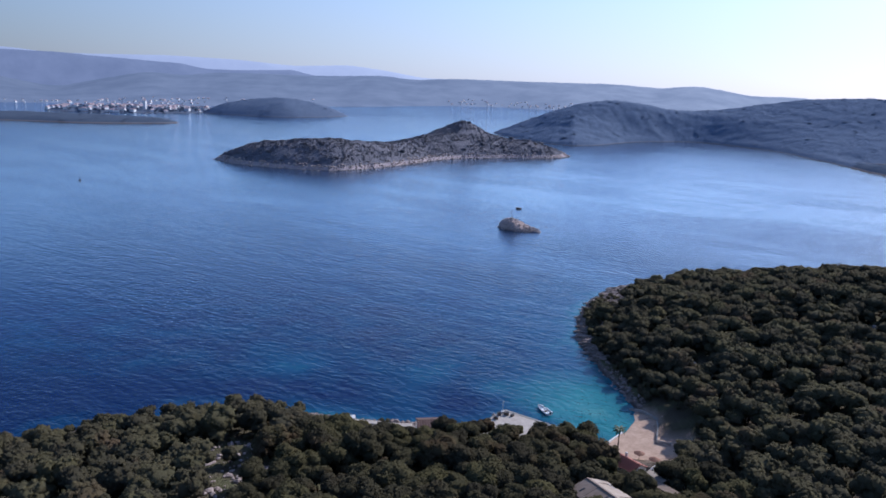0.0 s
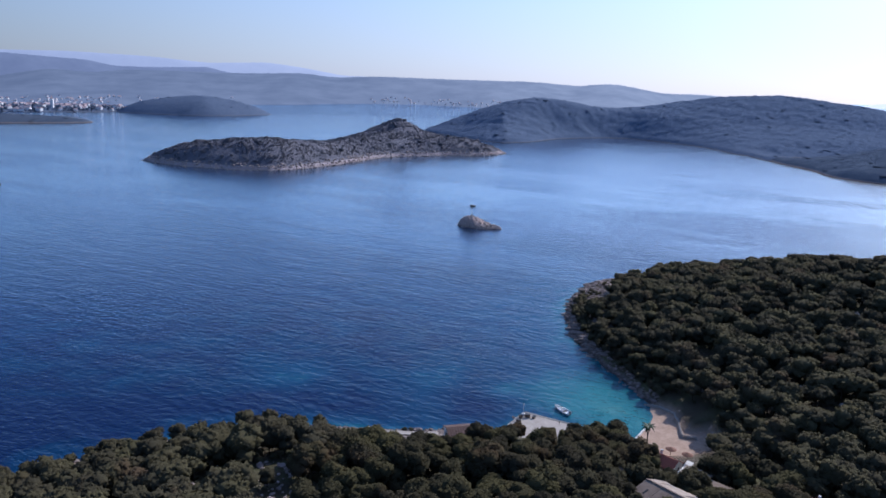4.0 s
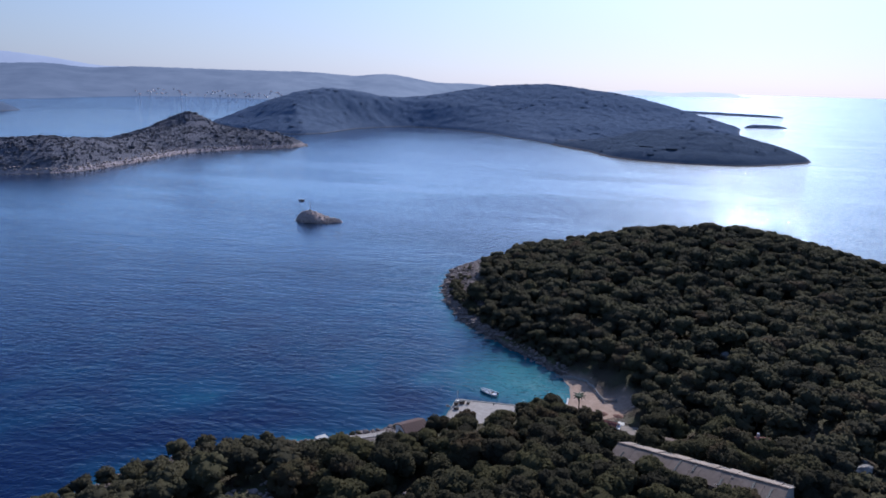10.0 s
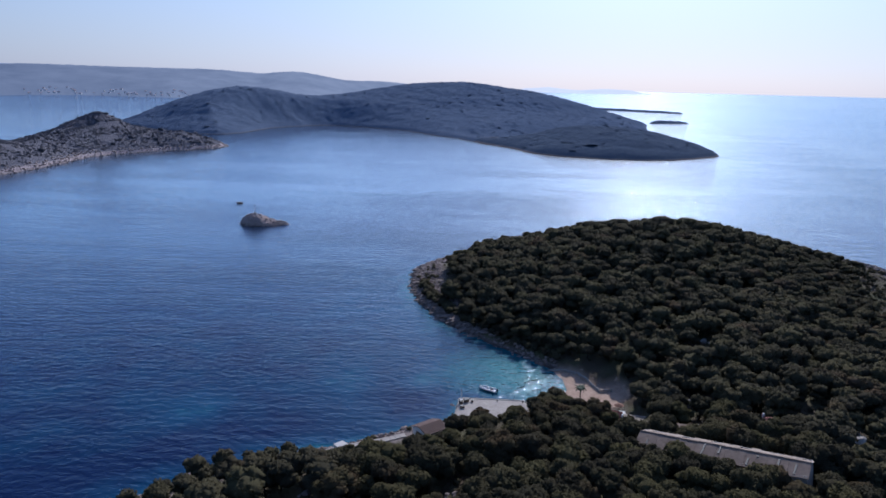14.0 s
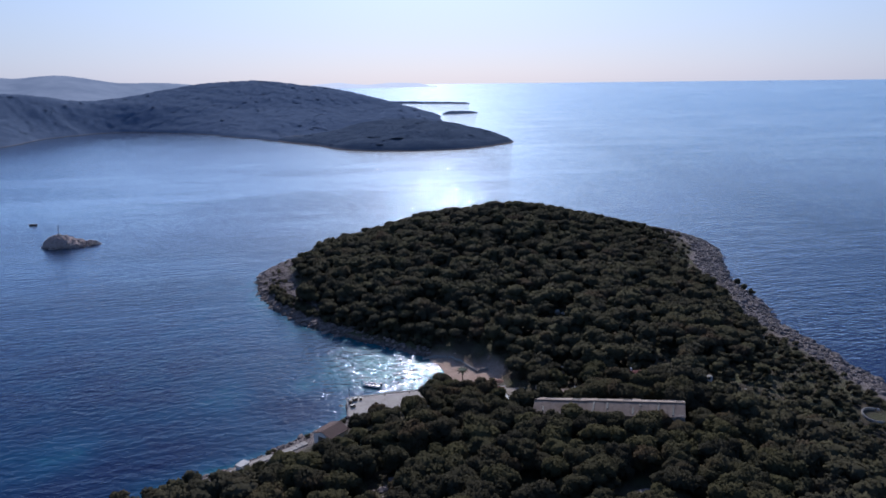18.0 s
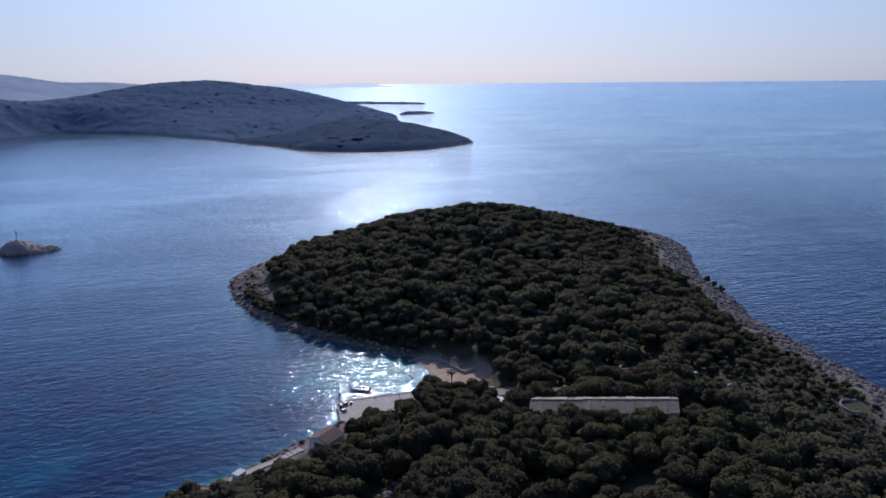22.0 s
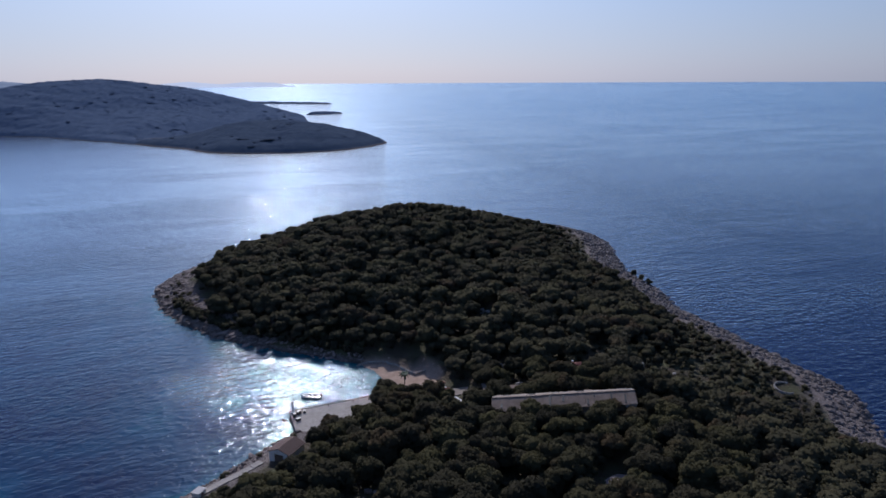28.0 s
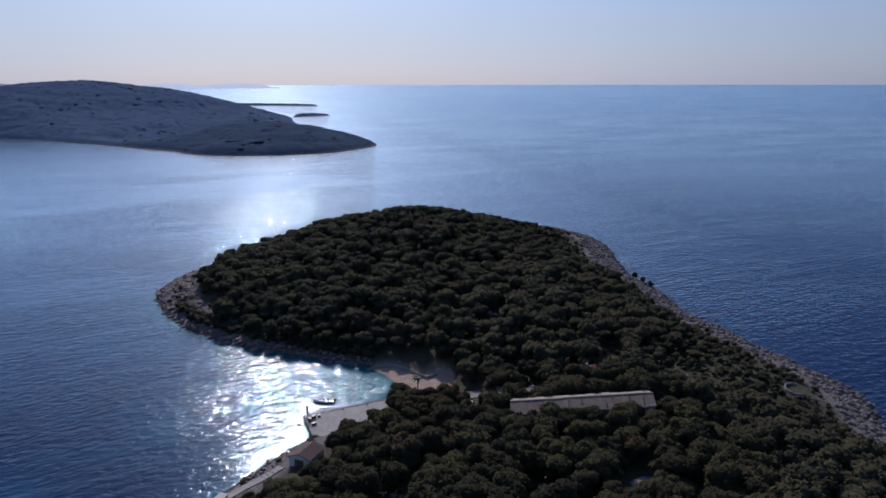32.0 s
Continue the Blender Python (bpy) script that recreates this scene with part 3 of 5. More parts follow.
def shallows(x, y):
    d = -inland(x, y, COAST)
    near = np.exp(-np.maximum(d, 0) / 5.0) * (0.5 - 0.34 * smooth(y, 234, 246)) * smooth(x, 120, 90) * (y > 150)
    bay = np.exp(-((x - 62) ** 2 + (y - 233) ** 2) / (2 * 15.0 ** 2))
    sand_water = np.exp(-((x - 66) ** 2 + (y - 222) ** 2) / (2 * 6.5 ** 2))
    s = np.maximum(near * 0.8, 0.62 * bay) + 0.32 * sand_water * smooth(d, 10, 0)
    s += 0.14 * np.exp(-np.maximum(d, 0) / 22.0) * smooth(y, 235, 260) * smooth(x, 120, 90)
    for px, py, w, a in ((-36, 262, 9, 0.17), (13, 255, 7, 0.17), (22, 270, 7, 0.15), (32, 247, 5, 0.20), (55, 252, 9, 0.13), (2, 240, 8, 0.14)):
        s += a * np.exp(-((x - px) ** 2 + (y - py) ** 2) / (2 * w * w))
    s += 0.15 * np.exp(-np.maximum(d, 0) / 70.0) * smooth(y, 235, 275) * smooth(x, 150, 90)   # paler water round the point
    return np.clip(s, 0, 1)


def sea_steps(lo, hi, fine):
    inner = np.arange(lo, hi + 0.1, fine)
    step, out_lo, out_hi = fine, [lo], [hi]
    while out_hi[-1] < 5000 or out_lo[-1] > -5000:
        step = min(step * 1.25, 160)
        out_hi.append(out_hi[-1] + step)
        out_lo.append(out_lo[-1] - step)
    return np.concatenate([out_lo[:0:-1], inner, out_hi[1:]])


sx, sy = np.meshgrid(sea_steps(-140, 120, 3.0), sea_steps(140, 420, 3.0))
sr = np.hypot(sx - SEA_MID[0], sy - SEA_MID[1])
sz = sea_level(sr)
si = np.arange(sx.size).reshape(sx.shape)
sq = np.stack([si[:-1, :-1], si[:-1, 1:], si[1:, 1:], si[1:, :-1]], -1).reshape(-1, 4)
sq = sq[sr.ravel()[sq].min(1) < SEA_FAR]   # the outermost ring is drawn in to a clean round rim
rim = np.minimum(1, SEA_FAR / np.maximum(sr, 1))
sx, sy = SEA_MID[0] + (sx - SEA_MID[0]) * rim, SEA_MID[1] + (sy - SEA_MID[1]) * rim
sz = sea_level(np.minimum(sr, SEA_FAR))
sv = np.stack([sx.ravel(), sy.ravel(), sz.ravel()], -1)
shallow = np.zeros(len(sv))
close = (np.abs(sv[:, 0]) < 420) & (np.abs(sv[:, 1] - 200) < 420)
shallow[close] = shallows(sv[close, 0], sv[close, 1])
water = new("water", mesh_of("water", sv, sq, M_water, True, [("shallow", shallow)]))
tagged(water, "deep blue rippled sea, turquoise over the shallow sand of the bay", "sea", kind="structure")

# ---- islands across the water ----
SCRUB_ISLE = rounded([(-286, 931), (-235, 868), (-125, 832), (-55, 905), (7, 1008), (96, 1055), (158, 1068), (192, 1125), (160, 1200), (60, 1275),
                      (-30, 1250), (-85, 1110), (-150, 1010), (-235, 985)])


def scrub_isle_height(x, y):
    x, y = np.asarray(x, float).ravel(), np.asarray(y, float).ravel()
    d = inland(x, y, SCRUB_ISLE) + 4 * wavy(x, y, 30, 3, 3)
    up = np.maximum(d, 0)
    z = 1.5 * smooth(d, 0, 5) + 22 * (1 - np.exp(-up / 42)) + 2.0 * wavy(x, y, 45, 3, 2) * smooth(d, 5, 40)
    z += 9 * np.exp(-((x + 150) ** 2 / (2 * 85.0 ** 2) + (y - 925) ** 2 / (2 * 60.0 ** 2))) * smooth(d, 0, 40)
    z += 18 * np.exp(-((x - 30) ** 2 + (y - 1185) ** 2) / 1500)
    z += 8 * np.exp(-((x + 25) ** 2 / (2 * 60.0 ** 2) + (y - 1150) ** 2 / (2 * 70.0 ** 2)))
    z += 2.5 * wavy(x, y, 16, 2, 4) * smooth(d, 4, 25)
    return np.where(d < 0, np.maximum(0.4 * d, -4), z)


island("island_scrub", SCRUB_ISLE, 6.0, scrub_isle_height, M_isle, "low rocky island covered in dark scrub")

ROCK_ISLE = rounded([(51, 527), (57, 518), (68, 513), (79, 514), (80, 519), (73, 528), (63, 534), (54, 533)])


def rock_isle_height(x, y):
    x, y = np.asarray(x, float).ravel(), np.asarray(y, float).ravel()
    d = inland(x, y, ROCK_ISLE) + 1.1 * wavy(x, y, 4, 3, 5)
    along = (x - 51) * 0.87 - (y - 528) * 0.49   # from the blunt head to the low tail
    top = 2.2 + 5.0 * smooth(along, 26, 7)
    z = top * (1 - np.exp(-np.maximum(d, 0) / 2.4)) + (0.9 * wavy(x, y, 4, 3, 2) + 0.5 * wavy(x, y, 1.6, 2, 3)) * smooth(d, 0, 2.5)
    return np.where(d < 0, np.maximum(0.5 * d, -4), z)


island("island_rock", ROCK_ISLE, 0.8, rock_isle_height, M_islerock, "bare brown rock islet with a beacon")

HILL_ISLE = rounded([(110, 1700), (150, 1480), (225, 1330), (330, 1420), (400, 1500), (520, 1540), (572, 1470), (605, 1335), (600, 1160), (578, 950),
                     (560, 870), (590, 785), (640, 745), (708, 726), (824, 757), (915, 880), (1010, 1020), (1110, 1160), (1235, 1300), (1390, 1465),
                     (1340, 1700), (1120, 1980), (700, 2060), (300, 2000)])


def hill_isle_height(x, y):
    x, y = np.asarray(x, float).ravel(), np.asarray(y, float).ravel()
    d = inland(x, y, HILL_ISLE) + 7 * wavy(x, y, 60, 3, 4)
    up = np.maximum(d, 0)
    z = 2.0 * smooth(d, 0, 6) + 22 * (1 - np.exp(-up / 55))
    z -= 24 * np.exp(-((x - 790) ** 2 / (2 * 160.0 ** 2) + (y - 1120) ** 2 / (2 * 60.0 ** 2))) * smooth(d, 0, 60)
    for px, py, w, u, a in ((365, 1640, 120, 150, 54), (940, 1728, 190, 190, 75), (640, 1720, 130, 150, 16), (1100, 1500, 110, 120, 20), (770, 925, 80, 80, 10)):
        z += a * np.exp(-((x - px) ** 2 / (2 * w * w) + (y - py) ** 2 / (2 * u * u))) * smooth(d, 0, 120)
    z += 4 * wavy(x, y, 90, 3, 1) * smooth(d, 10, 80) + 1.6 * wavy(x, y, 19, 2, 5) * smooth(d, 6, 20) + 1.5 * wavy(x, y, 10.5, 2, 3) * smooth(d, 8, 24)
    return np.where(d < 0, np.maximum(0.3 * d, -4), z)


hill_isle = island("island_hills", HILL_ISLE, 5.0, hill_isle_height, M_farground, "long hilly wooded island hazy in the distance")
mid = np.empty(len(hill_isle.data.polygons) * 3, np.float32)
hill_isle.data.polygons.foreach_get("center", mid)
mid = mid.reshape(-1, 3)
hill_isle.data.materials.append(M_capeground)   # the near cape has less haze put into its colour, so it is darker
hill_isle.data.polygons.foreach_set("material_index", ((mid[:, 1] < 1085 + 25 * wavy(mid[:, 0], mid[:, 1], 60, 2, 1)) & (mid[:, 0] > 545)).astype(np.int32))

LOW_ISLES = [
    ("island_low", [(-1450, 1560), (-1200, 1545), (-962, 1555), (-775, 1549), (-640, 1610), (-618, 1668), (-700, 1730), (-900, 1780), (-1250, 1750)], 13, 40, "low wooded island off the town"),
    ("island_cape", [(-760, 2225), (-620, 2120), (-479, 2080), (-380, 2160), (-325, 2275), (-380, 2380), (-520, 2460), (-680, 2420)], 62, 110, "steep wooded cape beside the town"),
    ("island_islet", [(1424, 1462), (1480, 1440), (1552, 1436), (1530, 1470), (1470, 1490)], 11, 22, "small flat islet"),
    ("island_spit", [(1900, 2500), (2011, 2330), (2090, 2150), (2150, 2005), (2180, 2030), (2130, 2200), (2060, 2380), (1980, 2560)], 12, 30, "long flat wooded spit"),
]


def low_isle(outline, top, width):
    def height(x, y):
        x, y = np.asarray(x, float).ravel(), np.asarray(y, float).ravel()
        d = inland(x, y, outline) + 5 * wavy(x, y, 50, 3, 2)
        base = sea_level(np.hypot(x - SEA_MID[0], y - SEA_MID[1]))
        z = base + 1.5 * smooth(d, 0, 5) + top * (1 - np.exp(-np.maximum(d, 0) / width)) + 1.0 * wavy(x, y, 40, 2, 1) * smooth(d, 5, 30) + 1.1 * wavy(x, y, 19, 2, 4) * smooth(d, 3, 12)
        return np.where(d < 0, base + np.maximum(0.3 * d, -4), z)
    return height


FAR_LAND = [(SCRUB_ISLE, scrub_isle_height), (HILL_ISLE, hill_isle_height)]
for isle_name, corners, top, width, words in LOW_ISLES:
    outline = rounded(corners)
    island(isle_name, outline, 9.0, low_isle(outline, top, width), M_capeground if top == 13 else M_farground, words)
    FAR_LAND.append((outline, low_isle(outline, top, width)))


# ---- hills of the far coast ----
def slope_of(crest, r, front, rough):
    """Height of a long hill's front: crest as azimuth in degrees and rise over distance, the crest r metres off, its foot front metres off."""
    a, e = np.array([p[0] for p in crest], float), np.array([p[1] for p in crest], float)
    fine = np.linspace(a[0], a[-1], 600)
    el = np.convolve(np.pad(np.interp(fine, a, e), 7, mode="edge"), np.ones(15) / 15, "valid")

    def height(az, t):
        foot = np.interp(az, [p[0] for p in front], [p[1] for p in front])
        rr = foot + (r - foot) * t
        x, y = SEA_MID[0] + rr * np.sin(np.radians(az)), SEA_MID[1] + rr * np.cos(np.radians(az))
        top = SEA_EYE + np.interp(az, fine, el) * r - sea_level(np.array(r))
        z = sea_level(rr) - 1 + (top + 1) * smooth(t, -0.25, 1) * np.minimum(1, t * 12)
        z = z + rough * wavy(x, y, 190, 3, 3) * np.sin(np.pi * np.minimum(t, 0.97)) + 0.14 * rough * wavy(x, y, 22, 2, 1) * t
        return x, y, np.maximum(z, sea_level(rr) - 1 + 3 * np.minimum(1, t * 20))
    return height


def ridge(name, crest, r, front, material, label, rough):
    height = slope_of(crest, r, front, rough)
    az = np.linspace(crest[0][0], crest[-1][0], 460)
    rows = [np.stack(height(az, np.full(len(az), (k / 18) ** 1.3)), -1) for k in range(19)]
    back = rows[-1].copy()
    back[:, 2] = 0
    back[:, :2] += (back[:, :2] - SEA_MID) * 0.01
    rows.append(back)
    v, n = np.concatenate(rows), len(az)
    i = np.arange((len(rows) - 1) * n).reshape(-1, n)[:, :-1].ravel()
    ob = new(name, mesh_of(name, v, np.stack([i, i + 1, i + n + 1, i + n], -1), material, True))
    tagged(ob, label, "hills", kind="structure")
    return height


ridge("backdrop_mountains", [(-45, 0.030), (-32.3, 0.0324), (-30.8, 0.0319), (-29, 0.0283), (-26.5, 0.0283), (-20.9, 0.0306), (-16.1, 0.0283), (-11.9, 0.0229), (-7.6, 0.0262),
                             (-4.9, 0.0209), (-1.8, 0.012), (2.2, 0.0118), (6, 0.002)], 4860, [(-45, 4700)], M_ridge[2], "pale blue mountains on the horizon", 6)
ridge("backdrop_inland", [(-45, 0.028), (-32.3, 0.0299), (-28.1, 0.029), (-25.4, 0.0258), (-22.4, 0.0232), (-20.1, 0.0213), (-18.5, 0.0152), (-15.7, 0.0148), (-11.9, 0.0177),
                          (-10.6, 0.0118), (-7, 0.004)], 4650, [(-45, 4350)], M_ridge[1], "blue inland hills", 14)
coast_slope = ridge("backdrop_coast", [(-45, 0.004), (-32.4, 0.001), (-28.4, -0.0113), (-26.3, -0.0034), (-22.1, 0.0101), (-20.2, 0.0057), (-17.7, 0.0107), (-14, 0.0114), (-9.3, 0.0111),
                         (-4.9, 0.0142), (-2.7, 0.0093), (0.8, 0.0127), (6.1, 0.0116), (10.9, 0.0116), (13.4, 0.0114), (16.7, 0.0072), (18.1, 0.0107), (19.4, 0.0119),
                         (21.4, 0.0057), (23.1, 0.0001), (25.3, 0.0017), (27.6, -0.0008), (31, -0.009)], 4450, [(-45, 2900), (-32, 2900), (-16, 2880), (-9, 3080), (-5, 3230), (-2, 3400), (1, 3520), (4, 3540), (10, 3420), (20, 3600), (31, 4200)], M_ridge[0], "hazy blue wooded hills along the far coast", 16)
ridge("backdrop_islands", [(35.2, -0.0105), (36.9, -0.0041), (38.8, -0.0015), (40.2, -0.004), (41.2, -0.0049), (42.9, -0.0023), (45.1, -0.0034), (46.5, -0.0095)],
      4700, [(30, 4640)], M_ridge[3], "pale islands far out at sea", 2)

# ---- pines ----
def lump(seed, level, centre, size, rough):
    g = np.random.default_rng(seed)
    v, f = level
    d = g.normal(size=(5, 3))
    d /= np.linalg.norm(d, axis=1)[:, None]
    swell = 1 + rough * (np.maximum(0, v @ d.T) ** 3 * g.uniform(-0.8, 1, 5)).sum(1) + g.normal(0, rough * 0.25, len(v))
    return (v * swell[:, None]) * np.array(size) + np.array(centre), f


def tuft():
    """A small open spray of needles: three blades meeting in a tip."""
    v = np.array([(1, 0, 0), (-0.5, 0.87, 0), (-0.5, -0.87, 0), (0, 0, 0.9)], np.float32)
    f = np.array([(0, 1, 3), (1, 2, 3), (2, 0, 3)], np.int32)
    return v, f


TUFT = tuft()


def crown(seed, lumps, sprays, spray_size):
    """A pine's crown, about 2 m across: billows of dark boughs, covered all over with small ragged sprays of needles that point outwards."""
    g = np.random.default_rng(seed)
    pieces, centres = [], []
    for k in range(lumps):
        a, up = (g.uniform(0, 2 * math.pi), g.uniform(-0.55, 0.75)) if k else (0, 0)
        out = 0.0 if k == 0 else g.uniform(0.42, 0.66) * math.sqrt(1 - 0.6 * up * up)
        c = (out * math.cos(a), out * math.sin(a), 0.15 if k == 0 else up * 0.62)
        r = 0.60 if k == 0 else g.uniform(0.28, 0.43)
        pieces.append(lump(seed * 31 + k, BALL0, c, (r, r, r * 0.86), 0.22))
        centres.append((*c, r))
    cs = np.array(centres)
    pick = cs[g.choice(len(cs), sprays, p=cs[:, 3] ** 2 / (cs[:, 3] ** 2).sum())]
    way = g.normal(size=(sprays, 3))
    way[:, 2] = np.where(way[:, 2] < -0.5, -way[:, 2], way[:, 2])
    way /= np.linalg.norm(way, axis=1)[:, None]
    at = pick[:, :3] + way * pick[:, 3:4] * np.array([1, 1, 0.86]) * g.uniform(0.84, 1.05, (sprays, 1))
    axis = way + g.normal(0, 0.45, (sprays, 3)) + np.array([0, 0, 0.35])
    axis /= np.linalg.norm(axis, axis=1)[:, None]
    side = np.cross(axis, g.normal(size=(sprays, 3)))
    side /= np.linalg.norm(side, axis=1)[:, None]
    other = np.cross(axis, side)
    size = g.uniform(0.65, 1.35, (sprays, 1)) * spray_size
    bv, bf = TUFT
    jit = 1 + g.normal(0, 0.25, (sprays, len(bv), 1))
    v = at[:, None, :] + (side[:, None, :] * bv[None, :, 0:1] + other[:, None, :] * bv[None, :, 1:2] + axis[:, None, :] * bv[None, :, 2:3]) * jit * size[:, None, :]
    f = (bf[None] + (np.arange(sprays) * len(bv))[:, None, None]).reshape(-1, 3)
    pieces.append((v.reshape(-1, 3).astype(np.float32), f.astype(np.int32)))
    return joined(pieces)


def land_points(outline, cell, seed):
    g = np.random.default_rng(seed)
    lo, hi = outline.min(0), outline.max(0)
    xs, ys = np.meshgrid(np.arange(lo[0], hi[0], cell), np.arange(lo[1], hi[1], cell * 0.87))
    xs = xs + (np.arange(xs.shape[0]) % 2)[:, None] * cell / 2
    x, y = xs.ravel() + g.uniform(-0.36, 0.36, xs.size) * cell, ys.ravel() + g.uniform(-0.36, 0.36, xs.size) * cell
    return x, y


# open ground: yards, roofs, quay and paths, as middle x, y, half sizes and turn
OPEN = [(61.8, 144.8, 13.2, 5.0, -67), (53.0, 162.0, 8.8, 5.2, -65), (67, 195, 8, 6.5, -42), (15, 207, 7, 6, 0), (45, 216.5, 15, 6.5, -35), (36, 210.5, 7, 4.5, -15), (69.5, 176.5, 7, 6.5, -50), (87, 220.5, 4.5, 6.5, -10), (-22, 148, 6, 5, 10), (81.8, 157.0, 3.2, 3.0, -30),
        (49.5, 179, 4, 5.5, 0), (75, 190, 6, 6, -50), (76, 201, 6, 5, -45), (-39, 180, 13, 6.0, 35), (-31, 186, 9, 4, 15), (-27, 170, 9, 6, 60), (-20, 177, 7, 3.5, 0), (2, 172, 6, 4, 20), (16.5, 143.0, 6, 5, 40), (32.5, 126.5, 5.5, 4.5, 40), (118, 103, 5, 4.5, 35), (9, 203, 9, 5, 0), (-6, 207, 13, 5, 0)]


def open_ground(x, y):
    hit = np.zeros(len(x), bool)
    for cx, cy, hx, hy, turn in OPEN:
        c, s = math.cos(radians(turn)), math.sin(radians(turn))
        u, v = (x - cx) * c + (y - cy) * s, -(x - cx) * s + (y - cy) * c
        hit |= (np.abs(u) < hx) & (np.abs(v) < hy)
    return hit


# small gaps in the canopy where something pale shows through
SPECKS = [(110, 222), (115, 209), (89, 184), (122, 224), (126, 211), (102, 254), (88, 161), (77, 172), (140, 250), (170, 270), (118, 170), (100, 142)]
tx, ty = land_points(COAST, 5.6, 3)
# trees with a place of their own: x, y, size
SINGLE = np.array([(91, 240, 0.9), (94, 233, 1.0), (97, 226, 1.0), (97, 218, 0.95), (89.5, 229, 0.8), (92.5, 222, 0.8), (99, 210, 0.85), (95, 204, 0.85), (87, 242, 0.9), (84, 248, 0.8), (82, 256, 0.9), (81, 264, 0.9),
                   (80, 272, 0.9), (79, 280, 0.9), (79, 288, 0.9), (52.3, 204.6, 0.85), (48.4, 201.5, 0.82), (44, 199.5, 0.85), (57, 203.0, 0.85), (60.8, 201.6, 0.62), (60.0, 195.6, 0.9), (55.5, 197.5, 1.0), (58.6, 190.6, 1.12), (53.5, 189.5, 0.9), (52, 193, 0.9), (79.5, 187.5, 1.0), (83, 189, 1.1), (93, 178, 1.3), (83, 197, 0.9),
                   (46.6, 164.6, 0.8), (48.8, 155.2, 1.05), (50.6, 150.2, 0.95), (52.1, 145.1, 0.98), (55.2, 137.7, 1.12), (57.9, 131.3, 0.95), (208, 305, 1.5), (217, 299, 1.4), (93, 194, 1.1), (236.5, 184.5, 0.5), (227, 178, 0.45), (222, 173, 0.4)])
alone = np.arange(len(tx) + len(SINGLE)) >= len(tx)
clear = np.ones(len(tx), bool)
for x, y, s in SINGLE:
    clear &= np.hypot(tx - x, ty - y) > 3.5
tx, ty = np.concatenate([tx, SINGLE[:, 0]]), np.concatenate([ty, SINGLE[:, 1]])
clear = np.concatenate([clear, np.ones(len(SINGLE), bool)])
td = coast_distance(tx, ty)
teast, tnorth = shore_gap(tx, ty, EAST_SHORE), shore_gap(tx, ty, NORTH_SHORE)
keep = (td > np.where((tx > 60) & (ty > 225), 6.2, np.where((tx > -30) & (tx < 45) & (ty > 190), 8.0, 3.0)) + 1.5 * wavy(tx, ty, 14, 2, 2)) & (teast > 19 + 5 * wavy(tx, ty, 18, 2, 2)) & (tnorth > np.where(ty > 315, 18, 9) + 3 * wavy(tx, ty, 14, 2, 3))
keep &= (inland(tx, ty, SAND) < -1.5) & ~open_ground(tx, ty)
maquis = smooth(tx, 80, 104) * smooth(ty, 160, 124)   # the low open slope above the outer shore
thin = wavy(tx, ty, 26, 2, 5)
keep &= thin < 0.64 - 0.22 * maquis - 0.3 * smooth(tx, 30, 5) * smooth(ty, 205, 185)
for sx0, sy0 in SPECKS:
    keep &= np.hypot(tx - sx0 + 1.5, ty - sy0 + 2.0) > 4.9
seen = (ty > 120) | ((tx > 0) & (ty > 66))   # the rest stands thinner, behind the view
keep &= seen | ((ty > -60) & (rng.random(len(tx)) < 0.35))
keep = (keep & clear) | alone
tsize = rng.uniform(0.68, 1.28, len(tx)) * np.where(tx < 45, 0.58 + 0.42 * smooth(td, 2, 32), 0.84 + 0.16 * smooth(td, 4, 24)) * (0.62 + 0.38 * smooth(teast, 14, 45)) * (1 - 0.4 * smooth(tx, 190, 250) * smooth(teast, 85, 30))
tsize *= (1 - 0.10 * np.exp(-((tx - 45) ** 2 + (ty - 140) ** 2) / 500)) * (1 - 0.58 * maquis)   # younger trees below the barrack and on the maquis slope
tsize *= 1 - 0.34 * np.exp(-((tx - 36) ** 2 + (ty - 203) ** 2) / 130)   # low pines behind the quay
tsize[alone] = SINGLE[:, 2]
tx, ty, td, teast, seen, tsize = tx[keep], ty[keep], td[keep], teast[keep], seen[keep], tsize[keep]
tz = headland_height(tx, ty)
order = np.argsort(np.hypot(tx - 30, (ty - 160) * 1.0))
NEAR_TREES, MANY = order[:290], order[290:]
LOW_CROWNS = [crown(40 + k, 8, 210, 0.105) for k in range(9)] + [crown(60, 4, 14, 0.2)]
wide = tsize * rng.uniform(0.86, 1.16, len(tx))
tall = np.stack([wide * 4.3, wide * 4.3, tsize * 4.1], -1)
tp = np.stack([tx, ty, tz + tsize * 3.9], -1)
turn = rng.uniform(0, 6.28, len(tx))
kinds = np.where(seen, rng.integers(0, 9, len(tx)), 9)
v, f, tones = spread(LOW_CROWNS, tp[MANY], turn[MANY], tall[MANY], kinds[MANY], rng.random(len(MANY)))
tagged(new("pine_wood", mesh_of("pine_wood", v, f, M_wood, True, [("tone", tones)])), "dense dark green pine wood covering the headland", "trees", kind="stuff")
stem = arrays_of(tube([(0, 0, -0.4), (0.1, 0.05, 2.5), (0.05, 0.2, 5.0)], [0.2, 0.15, 0.08], 5))
v, f = spread([stem], np.stack([tx, ty, tz], -1)[MANY], turn[MANY], np.repeat(tsize[MANY][:, None], 3, 1), np.zeros(len(MANY), int))
tagged(new("pine_stems", mesh_of("pine_stems", v, f, M_bark, True)), "brown stems of the pine wood", "trunks", kind="stuff")

